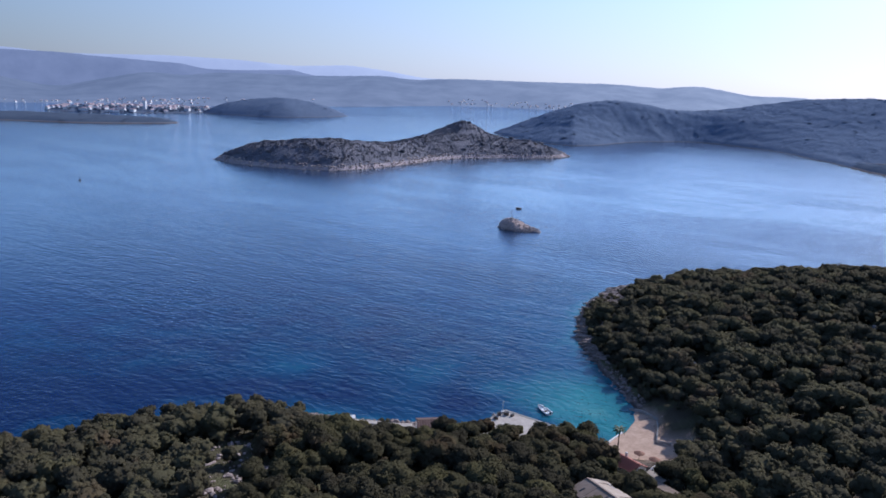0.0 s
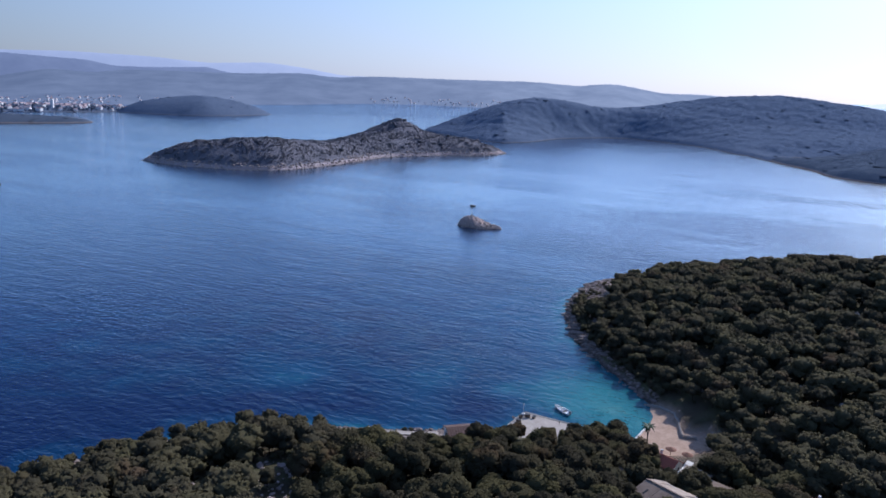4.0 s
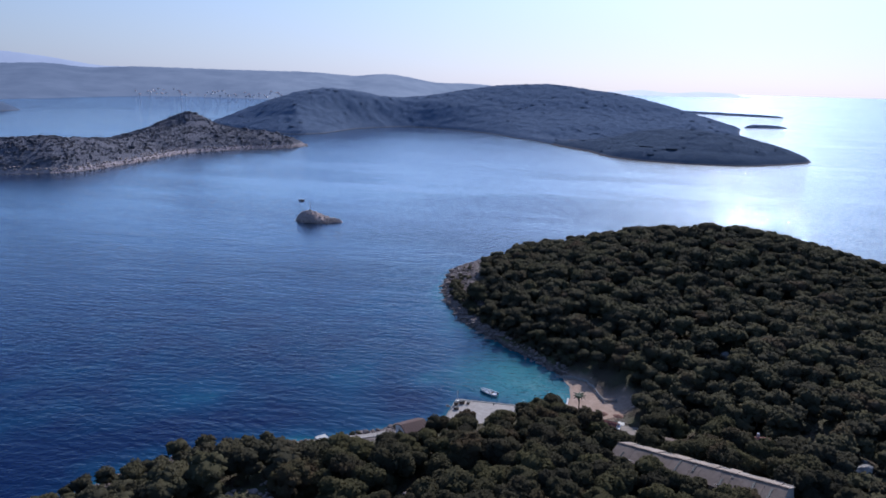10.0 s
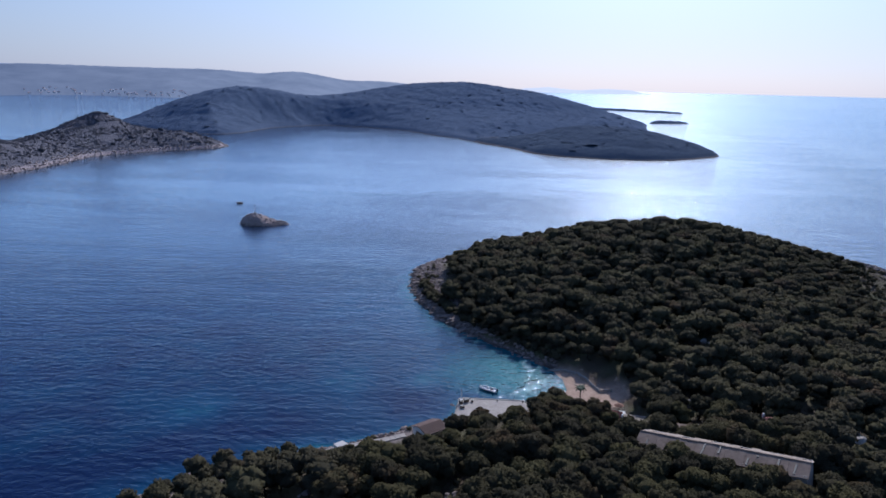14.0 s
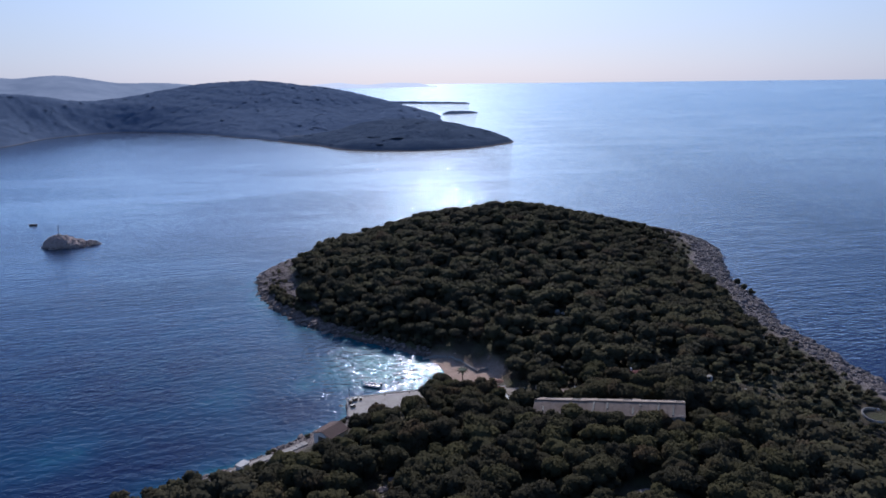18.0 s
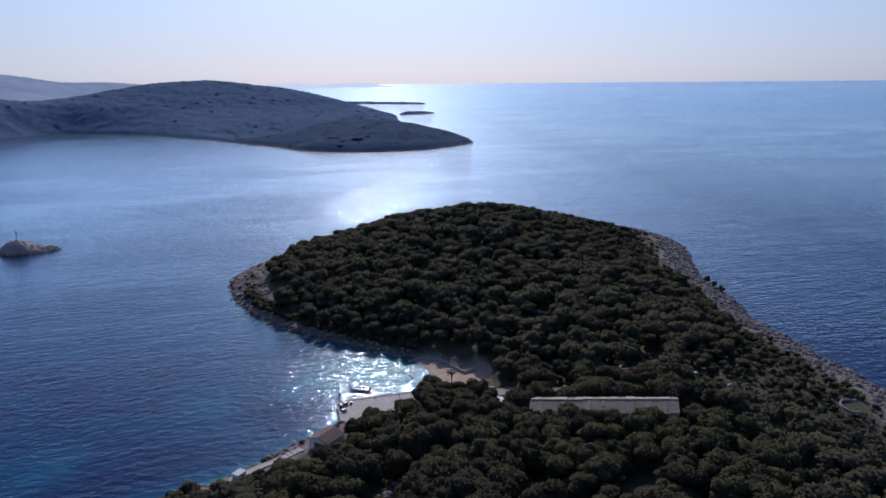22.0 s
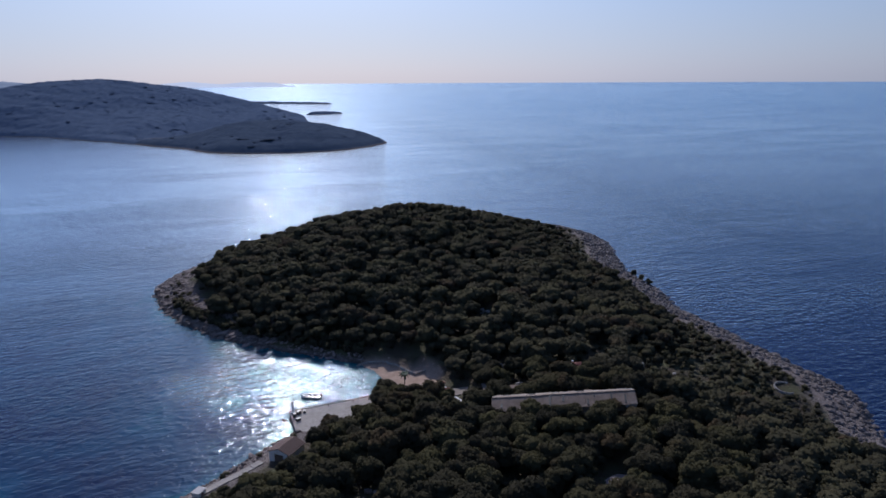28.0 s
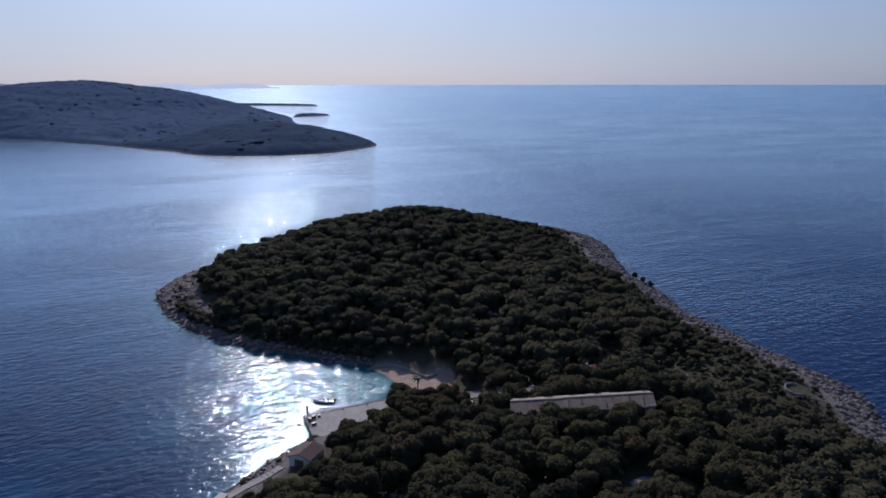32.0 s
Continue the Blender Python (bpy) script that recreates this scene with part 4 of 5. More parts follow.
CROWN_MESHES = []
for k in range(7):
    v, f = crown(90 + k, 10, 800, 0.075)
    CROWN_MESHES.append(mesh_of("crown", v * np.array([4.4, 4.4, 4.1], np.float32), f, M_pine, True))


def trunk_mesh(seed):
    g = np.random.default_rng(seed)
    lean = g.uniform(-0.35, 0.35, 2)
    pieces = [arrays_of(tube([(0, 0, -0.5), (lean[0] * 0.5, lean[1] * 0.5, 1.8), (lean[0], lean[1], 3.6), (lean[0] * 1.3, lean[1], 5.4)], [0.26, 0.2, 0.15, 0.06], 7))]
    for k in range(4):
        a, h = g.uniform(0, 6.28), g.uniform(2.2, 4.0)
        pieces.append(arrays_of(tube([(lean[0] * h / 3.6, lean[1] * h / 3.6, h), (1.1 * math.cos(a), 1.1 * math.sin(a), h + 0.9), (2.1 * math.cos(a), 2.1 * math.sin(a), h + 1.5)], [0.11, 0.08, 0.03], 5)))
    v, f = joined(pieces)
    return mesh_of("trunk", v, f, M_bark, True)


TRUNK_MESHES = [trunk_mesh(k) for k in range(4)]
for n, i in enumerate(NEAR_TREES):
    s = float(tsize[i])
    at = pose(float(tx[i]), float(ty[i]), float(tz[i]), 0, 0, math.degrees(turn[i])) @ Matrix.Diagonal((s, s, s, 1))
    tree = thing("pine_tree", at, "dark green rounded Aleppo pine with a forked brown trunk", "tree", "pines of the near wood")
    part("trunk", TRUNK_MESHES[n % 4], tree)
    part("crown", CROWN_MESHES[n % 7], tree, where=pose(0, 0, 3.8))

# bushes between the pines and on the open slopes
bx, by = land_points(COAST, 3.4, 11)
bd = coast_distance(bx, by)
keep = (bd > 2.5 + 5 * (wavy(bx, by, 9, 2, 1) > 0.1)) & (inland(bx, by, SAND) < -1.5) & ~open_ground(bx, by) & ((by > 120) | ((bx > 0) & (by > 66))) & (rng.random(len(bx)) < (0.36 + 0.6 * smooth(bx, 84, 104) * smooth(by, 165, 130)) * smooth(shore_gap(bx, by, EAST_SHORE), 12, 20))
bx, by = bx[keep], by[keep]
bz = headland_height(bx, by)
bs = rng.uniform(0.6, 1.5, len(bx))
BUSHES = [crown(140 + k, 3, 16, 0.26) for k in range(4)]
v, f, tones = spread(BUSHES, np.stack([bx, by, bz + 0.35 * bs], -1), rng.uniform(0, 6.28, len(bx)), np.stack([bs * 1.3, bs * 1.3, bs], -1), rng.integers(0, 4, len(bx)), rng.random(len(bx)))
tagged(new("maquis_bushes", mesh_of("maquis_bushes", v, f, M_wood, True, [("tone", tones)])), "low evergreen bushes between the pines", "bushes", kind="stuff")

# thick bushes added to darken the shaded slope above the rocks of the bay
ex, ey = land_points(COAST, 2.3, 17)
ed = coast_distance(ex, ey)
keep = (ed > 3.6) & (ed < 8) & (ex < 110) & (ey > 236) & (ey < 345)
ex, ey = ex[keep], ey[keep]
es = rng.uniform(1.3, 2.3, len(ex))
v, f, tones = spread(BUSHES, np.stack([ex, ey, headland_height(ex, ey) + 0.5 * es], -1), rng.uniform(0, 6.28, len(ex)), np.stack([es * 1.1, es * 1.1, es], -1), rng.integers(0, 4, len(ex)), rng.random(len(ex)))
tagged(new("shore_bushes", mesh_of("shore_bushes", v, f, M_wood, True, [("tone", tones)])), "thick dark bushes added for the shade above the rocks of the bay", "bushes", kind="stuff")

# loose limestone in the clearings above the near shore
lx, ly = rng.uniform(-60, 12, 1000), rng.uniform(145, 196, 1000)
keep = open_ground(lx, ly)
lx, ly = lx[keep], ly[keep]
ls = rng.lognormal(-0.9, 0.5, len(lx))
LOOSE = [lump(340 + k, BALL0, (0, 0, 0), (1, 0.8, 0.55), 0.45) for k in range(4)]
v, f = spread(LOOSE, np.stack([lx, ly, headland_height(lx, ly) + 0.1], -1), rng.uniform(0, 6.28, len(lx)), np.stack([ls, ls, ls], -1), rng.integers(0, 4, len(lx)))
tagged(new("loose_stones", mesh_of("loose_stones", v, f, M_pinkrock, False)), "pale loose limestone scattered over grassy clearings", "stones", kind="stuff")

# boulders along the waterline
px, py = land_points(COAST, 1.3, 21)
pd = coast_distance(px, py)
peast = (shore_gap(px, py, EAST_SHORE) < 21).astype(float)
pnorth = (shore_gap(px, py, NORTH_SHORE) < 20).astype(float)
keep = (pd > -1.6) & (pd < 4.4 + 9.8 * peast + 11 * pnorth + 2 * wavy(px, py, 8, 2, 3)) & ((py > 180) | (px > 70)) & (inland(px, py, SAND) < -0.5) & ~open_ground(px, py) & (py > 30) & (rng.random(len(px)) < 0.72)
px, py, peast, pnorth = px[keep], py[keep], peast[keep], pnorth[keep]
pz = headland_height(px, py)
ps = np.minimum(rng.lognormal(-0.62, 0.5, len(px)), 1.2) * (1 + 0.25 * peast)
long = np.stack([ps * (1 + 1.4 * pnorth), ps, ps * (1 - 0.15 * pnorth)], -1)   # the point is of tilted ledges
ROCKS = [lump(300 + k, BALL1 if k < 2 else BALL0, (0, 0, 0), (1, 0.8, 0.6), 0.45) for k in range(5)]
pk = rng.integers(0, 5, len(px))
for key, mask, material, words in (("shore_rocks", peast < 0.5, M_redrock, "brown weathered rocks along the sheltered shore"), ("shore_boulders", peast >= 0.5, M_rock, "pale grey limestone boulders along the open shore")):
    i = np.nonzero(mask)[0]
    v, f = spread(ROCKS, np.stack([px, py, pz], -1)[i], rng.uniform(0, 6.28, len(i)), long[i], pk[i])
    tagged(new(key, mesh_of(key, v, f, material, False)), words, "rocks", kind="stuff")

rx, ry = land_points(ROCK_ISLE, 1.3, 23)
keep = (inland(rx, ry, ROCK_ISLE) > -1.2) & (rng.random(len(rx)) < 0.55)
rx, ry = rx[keep], ry[keep]
rs = rng.uniform(0.4, 1.1, len(rx))
v, f = spread(ROCKS, np.stack([rx, ry, rock_isle_height(rx, ry)], -1), rng.uniform(0, 6.28, len(rx)), np.stack([rs, rs, rs], -1), rng.integers(0, 5, len(rx)))
tagged(new("islet_rocks", mesh_of("islet_rocks", v, f, M_pinkrock, False)), "jagged brown rocks on the islet", "rocks", kind="stuff")

sx0, sy0 = land_points(SCRUB_ISLE, 3.4, 27)
sd0 = inland(sx0, sy0, SCRUB_ISLE)
keep = (sd0 > -3) & (sd0 < 9 + 5 * wavy(sx0, sy0, 25, 2, 4)) & (rng.random(len(sx0)) < 0.8)
sx0, sy0 = sx0[keep], sy0[keep]
ss = rng.uniform(0.8, 2.3, len(sx0))
v, f = spread(ROCKS, np.stack([sx0, sy0, np.maximum(scrub_isle_height(sx0, sy0), 0.1)], -1), rng.uniform(0, 6.28, len(sx0)), np.stack([ss, ss, ss], -1), rng.integers(2, 5, len(sx0)))
tagged(new("island_rocks", mesh_of("island_rocks", v, f, M_pinkrock, False)), "pinkish brown rocks round the scrub island's shore", "rocks", kind="stuff")

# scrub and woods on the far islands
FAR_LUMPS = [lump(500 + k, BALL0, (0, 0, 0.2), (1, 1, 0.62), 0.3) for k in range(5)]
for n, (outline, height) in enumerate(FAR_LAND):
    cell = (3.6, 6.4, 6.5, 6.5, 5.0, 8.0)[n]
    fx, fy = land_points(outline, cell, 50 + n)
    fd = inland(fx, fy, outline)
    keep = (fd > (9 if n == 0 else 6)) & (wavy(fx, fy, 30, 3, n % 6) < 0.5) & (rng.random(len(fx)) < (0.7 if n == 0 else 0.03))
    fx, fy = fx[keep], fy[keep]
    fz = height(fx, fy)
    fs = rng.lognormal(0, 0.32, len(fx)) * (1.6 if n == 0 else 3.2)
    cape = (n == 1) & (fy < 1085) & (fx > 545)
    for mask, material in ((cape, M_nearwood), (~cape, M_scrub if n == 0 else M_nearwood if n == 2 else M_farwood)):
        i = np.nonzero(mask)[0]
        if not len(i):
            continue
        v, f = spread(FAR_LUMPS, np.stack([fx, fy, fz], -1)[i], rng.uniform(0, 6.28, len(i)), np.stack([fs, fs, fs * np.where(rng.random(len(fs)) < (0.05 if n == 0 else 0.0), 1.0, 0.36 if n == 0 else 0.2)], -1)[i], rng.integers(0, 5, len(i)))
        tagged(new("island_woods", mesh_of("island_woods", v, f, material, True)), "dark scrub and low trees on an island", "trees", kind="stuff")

# ---- buildings ----
def ground_z(x, y):
    return float(headland_height([x], [y])[0])


def on_ground(x, y, turn=0.0, dz=0.0):
    return pose(x, y, ground_z(x, y) + dz, 0, 0, turn)


def slab(corners, thick):
    """A flat or sloping panel given by four corners, with thickness downwards."""
    bm = bmesh.new()
    top = [bm.verts.new(c) for c in corners]
    low = [bm.verts.new(Vector(c) - Vector((0, 0, thick))) for c in corners]
    bm.faces.new(top)
    bm.faces.new(low[::-1])
    for k in range(len(corners)):
        n = (k + 1) % len(corners)
        bm.faces.new((top[k], low[k], low[n], top[n]))
    bmesh.ops.recalc_face_normals(bm, faces=bm.faces)
    return bm


def gable(x, half, eave, top, thick):
    """The triangle of wall under a roof's end, across x."""
    bm = bmesh.new()
    a = [bm.verts.new((x, -half, eave)), bm.verts.new((x, half, eave)), bm.verts.new((x, 0, top))]
    b = [bm.verts.new((x + thick, v.co.y, v.co.z)) for v in a]
    bm.faces.new(a)
    bm.faces.new(b[::-1])
    for k in range(3):
        bm.faces.new((a[k], b[k], b[(k + 1) % 3], a[(k + 1) % 3]))
    bmesh.ops.recalc_face_normals(bm, faces=bm.faces)
    return bm


def tiled_slope(owner, x0, x1, y_low, z_low, y_top, z_top, rows, columns, material):
    """Overlapping roof tiles, each a thin bowed plate, on one slope."""
    step, width = 1.0 / rows, (x1 - x0) / columns
    run, rise = (y_top - y_low) * step, (z_top - z_low) * step
    bm = bmesh.new()
    low = [bm.verts.new((u * width * 0.49, -0.06 * (1 if run > 0 else -1), 0.03 + 0.05 * (1 - abs(u)))) for u in (-1, 0, 1)]
    top = [bm.verts.new((u * width * 0.49, run * 1.04, rise * 1.04 + 0.0 + 0.05 * (1 - abs(u)))) for u in (-1, 0, 1)]
    for k in range(2):
        bm.faces.new((low[k], low[k + 1], top[k + 1], top[k]))
    made = bmesh.ops.extrude_face_region(bm, geom=list(bm.faces))
    for v in made["geom"]:
        if isinstance(v, bmesh.types.BMVert):
            v.co.z -= 0.03
    bmesh.ops.recalc_face_normals(bm, faces=bm.faces)
    me = bpy.data.meshes.new("roof_tile")
    bm.to_mesh(me)
    bm.free()
    me.materials.append(material)
    for r in range(rows):
        for c in range(columns):
            part("roof_tile", me, owner, where=pose(x0 + (c + 0.5) * width, y_low + r * run, z_low + r * rise))


def barrack(where, half, label, gaps):
    """A long hut: block walls under two slopes of roof sheets, sunlight put into the sunny side's paler colour."""
    ob = thing("barrack", where, label, "building", "barrack huts in a row")
    part("wall", (boxed((-half, -4.2, -4), (half, -3.9, 4.1)), M_concrete), ob)
    part("wall", (boxed((-half, 3.9, -4), (half, 4.2, 4.1)), M_concrete), ob)
    part("end_wall", (boxed((-half, -3.9, -4), (-half + 0.3, 3.9, 4.1)), M_concrete), ob)
    part("end_wall", (boxed((half - 0.3, -3.9, -4), (half, 3.9, 4.1)), M_concrete), ob)
    part("gable", (gable(-half, 3.9, 4.1, 5.15, 0.3), M_concrete), ob)
    part("gable", (gable(half - 0.3, 3.9, 4.1, 5.15, 0.3), M_concrete), ob)
    count = int(half / 1.0)
    width = (2 * half + 0.6) / count
    for k in range(count):
        x0 = -half - 0.3 + k * width
        x1, sag = x0 + width - 0.03, 0.05 * math.sin(k * 2.1)
        low = 4.8 + 0.12 * math.sin(k * 1.7)
        part("roof_sheet", (slab([(x0, -low, 3.9 + sag), (x1, -low, 3.9 - sag), (x1, 0, 5.4), (x0, 0, 5.4 + sag)], 0.1), M_greyroof), ob)
        low = 4.8 - 0.5 * (k % 3 == 1) + 0.2 * math.sin(k * 2.9)
        part("roof_sheet", (slab([(x0, 0.02, 5.42 + sag), (x1, 0.02, 5.42), (x1, low, 3.9), (x0, low, 3.9 - sag)], 0.1), M_sunnyroof), ob, "roof sheet coloured paler for the sunlight on it")
    for x, a, b in gaps:
        pa, pb = (-4.8 + 4.8 * a, 3.9 + 1.5 * a + 0.12), (-4.8 + 4.8 * b, 3.9 + 1.5 * b + 0.12)
        part("roof_gap", (slab([(x, pa[0], pa[1]), (x + 0.48, pa[0], pa[1]), (x + 0.36 + 0.3 * (b - a), pb[0], pb[1]), (x + 0.3 * (b - a), pb[0], pb[1])], 0.06), M_dark), ob, "dark gap between the roof sheets")
    part("ridge_cap", (boxed((-half - 0.3, -0.22, 5.41), (half + 0.3, 0.22, 5.53), 0.03), M_greyroof), ob)
    for k in range(int(half / 2.6)):
        x = -half + 2.2 + k * 4.6
        for y in (-4.21, 4.21):
            window = part("window", (boxed((x, y - 0.04, 1.3), (x + 1.3, y + 0.04, 2.7)), M_dark), ob)
            part("sill", (boxed((x - 0.1, y - 0.12, 1.2), (x + 1.4, y + 0.12, 1.3)), M_concrete), window)
    return ob


barrack(pose(61.0, 143.9, 12.05, 0, 0, -65.5) @ pose(0, 0, 0, 0, -6.2, 0), 11.4, "long derelict barrack with a grey sheet roof", ((-10.5, 0.1, 0.95), (-7.0, 0.45, 0.9), (-0.8, 0.1, 0.55), (1.0, 0.7, 0.8), (5.2, 0.3, 0.85), (8.6, 0.1, 0.75)))
barrack(pose(53.4, 160.6, 9.95, 0, 0, -65.5) @ pose(0, 0, 0, 0, -6.0, 0), 6.6, "lower derelict barrack with a grey sheet roof", ((1.5, 0.35, 0.8), (-4.5, 0.2, 0.5)))

house = thing("house", pose(66.5, 194.4, 1.1, 0, 0, -52) @ Matrix.Diagonal((0.86, 0.9, 1, 1)), "small white house with a red tiled roof above the beach", "house")
part("wall", (boxed((-4.2, -3, -2), (4.2, 3, 2.1), 0.02), M_white), house)
part("gable", (gable(-4.2, 3.0, 2.1, 3.65, 0.25), M_white), house)
part("gable", (gable(3.95, 3.0, 2.1, 3.65, 0.25), M_white), house)
roof = part("roof", (slab([(-4.5, -3.4, 1.92), (4.5, -3.4, 1.92), (4.5, 0, 3.7), (-4.5, 0, 3.7)], 0.12), M_redtile), house)
roof2 = part("roof", (slab([(-4.5, 0.0, 3.7), (4.5, 0.0, 3.7), (4.5, 3.4, 1.92), (-4.5, 3.4, 1.92)], 0.12), M_redtile), house)
tiled_slope(roof, -4.5, 4.5, -3.45, 1.93, 0, 3.71, 7, 14, M_redtile)
tiled_slope(roof2, -4.5, 4.5, 3.45, 1.93, 0, 3.71, 7, 14, M_redtile)
part("window", (boxed((4.2, 0.6, 0.6), (4.24, 1.3, 1.6)), M_dark), house)
part("window", (boxed((4.2, -1.5, 0.6), (4.24, -0.8, 1.6)), M_dark), house)
part("door", (boxed((4.2, -0.4, -0.9), (4.25, 0.4, 1.1)), M_timber), house, "weathered wooden door")
part("window", (boxed((-2.4, -3.04, 0.4), (-1.5, -3.0, 1.5)), M_dark), house)
part("window", (boxed((1.5, -3.04, 0.4), (2.4, -3.0, 1.5)), M_dark), house)
part("chimney", (boxed((-2.0, 0.7, 2.9), (-1.4, 1.3, 4.4), 0.03), M_white), house)

boathouse = thing("boathouse", on_ground(14.8, 207.6, 8), "white boathouse with a dark brown tiled roof on the shore", "boathouse")
part("wall", (boxed((-3.4, -3, -2.5), (3.4, 3, 2.5), 0.02), M_white), boathouse)
part("gable", (gable(-3.4, 3.0, 2.5, 3.5, 0.25), M_white), boathouse)
part("gable", (gable(3.15, 3.0, 2.5, 3.5, 0.25), M_white), boathouse)
roof = part("roof", (slab([(-3.7, -3.3, 2.4), (3.7, -3.3, 2.4), (3.7, 0, 3.6), (-3.7, 0, 3.6)], 0.12), M_browntile), boathouse)
roof2 = part("roof", (slab([(-3.7, 0, 3.6), (3.7, 0, 3.6), (3.7, 3.3, 2.4), (-3.7, 3.3, 2.4)], 0.12), M_browntile), boathouse)
tiled_slope(roof, -3.7, 3.7, -3.35, 2.41, 0, 3.61, 6, 10, M_browntile)
tiled_slope(roof2, -3.7, 3.7, 3.35, 2.41, 0, 3.61, 6, 10, M_browntile)
part("door", (boxed((-3.46, -1.3, -0.6), (-3.4, 1.3, 1.9)), M_timber), boathouse, "wide wooden boat door")

shed = thing("shed", on_ground(-8.2, 213.6, 12) @ Matrix.Diagonal((0.6, 0.6, 0.62, 1)), "small whitewashed boat shed with a flat roof on the shore rocks", "shed")
part("wall", (boxed((-2.2, -1.6, -2), (2.2, 1.6, 2.2), 0.02), M_white), shed)
part("roof_slab", (boxed((-2.5, -1.9, 2.2), (2.5, 1.9, 2.4), 0.03), M_shedroof), shed)
part("door", (boxed((-0.7, -1.66, -0.3), (0.7, -1.6, 1.7)), M_timber), shed, "weathered wooden door")
wood_house = thing("house", pose(82.1, 157.4, 10.7, 0, 0, -30), "small stone house with a red tiled roof among the pines", "house")
part("wall", (boxed((-3.2, -2.6, -7), (3.2, 2.6, 3.0), 0.02), M_wall), wood_house)
part("gable", (gable(-3.2, 2.6, 3.0, 4.2, 0.25), M_wall), wood_house)
part("gable", (gable(2.95, 2.6, 3.0, 4.2, 0.25), M_wall), wood_house)
roof = part("roof", (slab([(-3.5, -3.0, 2.9), (3.5, -3.0, 2.9), (3.5, 0, 4.3), (-3.5, 0, 4.3)], 0.12), M_redtile), wood_house)
roof2 = part("roof", (slab([(-3.5, 0, 4.3), (3.5, 0, 4.3), (3.5, 3.0, 2.9), (-3.5, 3.0, 2.9)], 0.12), M_redtile), wood_house)
tiled_slope(roof, -3.5, 3.5, -3.05, 2.91, 0, 4.31, 6, 10, M_redtile)
part("chimney", (boxed((0.6, 0.4, 3.4), (1.1, 0.9, 5.0), 0.03), M_white), wood_house)

hut = thing("hut", on_ground(50.5, 181.6, -60), "narrow white hut with a dark doorway", "hut")
part("wall", (boxed((-1.5, -1.2, -1), (1.5, 1.2, 2.6), 0.02), M_white), hut)
part("gable", (gable(-1.5, 1.2, 2.6, 3.5, 0.2), M_white), hut)
part("gable", (gable(1.3, 1.2, 2.6, 3.5, 0.2), M_white), hut)
part("roof", (slab([(-1.7, -1.4, 2.5), (1.7, -1.4, 2.5), (1.7, 0, 3.6), (-1.7, 0, 3.6)], 0.1), M_greyroof), hut)
part("roof", (slab([(-1.7, 0, 3.6), (1.7, 0, 3.6), (1.7, 1.4, 2.5), (-1.7, 1.4, 2.5)], 0.1), M_greyroof), hut)
part("doorway", (boxed((-1.55, -0.4, -0.2), (-1.5, 0.4, 1.7)), M_dark), hut)

# terrace roof of bare concrete beams behind the barrack
pergola = thing("pergola", on_ground(70.9, 174.8, -52, 2.6), "L-shaped bare concrete terrace roof on posts", "pergola")
part("roof_slab", (boxed((-5.5, -1.3, 0), (5.5, 1.3, 0.22), 0.02), M_greyroof), pergola)
part("roof_slab", (boxed((-5.5, 1.31, 0.0), (-3.0, 6.5, 0.22), 0.02), M_greyroof), pergola)
for x, y in ((-5.2, -1.0), (-0.5, -1.0), (5.2, -1.0), (5.2, 1.0), (-3.3, 6.2), (-5.2, 6.2)):
    part("post", (boxed((x - 0.15, y - 0.15, -3.4), (x + 0.15, y + 0.15, 0)), M_greyroof), pergola)
terrace = tagged(part("terrace", (boxed((-3.2, -2.4, -2.5), (3.2, 2.4, 0), 0.05), M_oldconcrete), None, where=on_ground(73.0, 190.0, -42, 0.4)), "pale concrete terrace beside the white house", "terrace")
for k in range(10):
    step = tagged(part("stone_step", (boxed((-0.9, -0.72, -0.6), (0.9, 0.72, 0), 0.03), M_white), None, where=on_ground(74.6 - 0.95 * k, 196.8 - 1.15 * k, -45, 0.15)), "whitewashed step of the path to the terrace", "step", "steps up to the terrace")
for k, (x, y) in enumerate(((71.0, 200.8), (74.2, 197.8))):
    shade = thing("parasol", on_ground(x, y, 30 * k), "round reed parasol on a wooden pole", "parasol", "parasols by the house")
    part("pole", (tube([(0, 0, 0), (0, 0, 2.4)], [0.05, 0.05]), M_timber), shade)
    part("canopy", (tube([(0, 0, 1.9), (0, 0, 2.2), (0, 0, 2.5)], [1.5, 0.9, 0.06], 14), M_reed), shade)

near_roof = thing("ruin", on_ground(-22.5, 148.0, 6), "low ruined hut with a pale flat roof among the pines", "ruin")
part("wall", (boxed((-3.4, -2.2, -1), (3.4, 2.2, 2.0), 0.02), M_wall), near_roof)
part("roof_slab", (boxed((-3.8, -2.5, 2.0), (3.8, 2.5, 2.25), 0.04), M_oldconcrete), near_roof)
lookout = thing("ruin", on_ground(245, 312, 20), "small pale stone ruin on the hilltop", "ruin")
part("wall", (boxed((-4, -2.5, -1), (4, 2.5, 2.2), 0.02), M_wall), lookout)
part("roof_slab", (boxed((-4.3, -2.8, 2.2), (4.3, 2.8, 2.45), 0.04), M_oldconcrete), lookout)

for x, y, turn_by, words in ((17.6, 144.5, 15, "pale bare rock slab in a clearing between the pines"), (33.6, 127.5, -30, "pale rock slab beside a grassy clearing"), (-38, 177.5, 30, "pale rock slab on a grassy clearing")):
    sill = tagged(new("rock", mesh_of("rock", *lump(760 + int(x), BALL2, (0, 0, 0), (3.4, 1.7, 0.5), 0.35), M_pinkrock, False)), words, "rock", "bare slabs in the wood")
    sill.matrix_basis = on_ground(x, y, turn_by, 0.1)

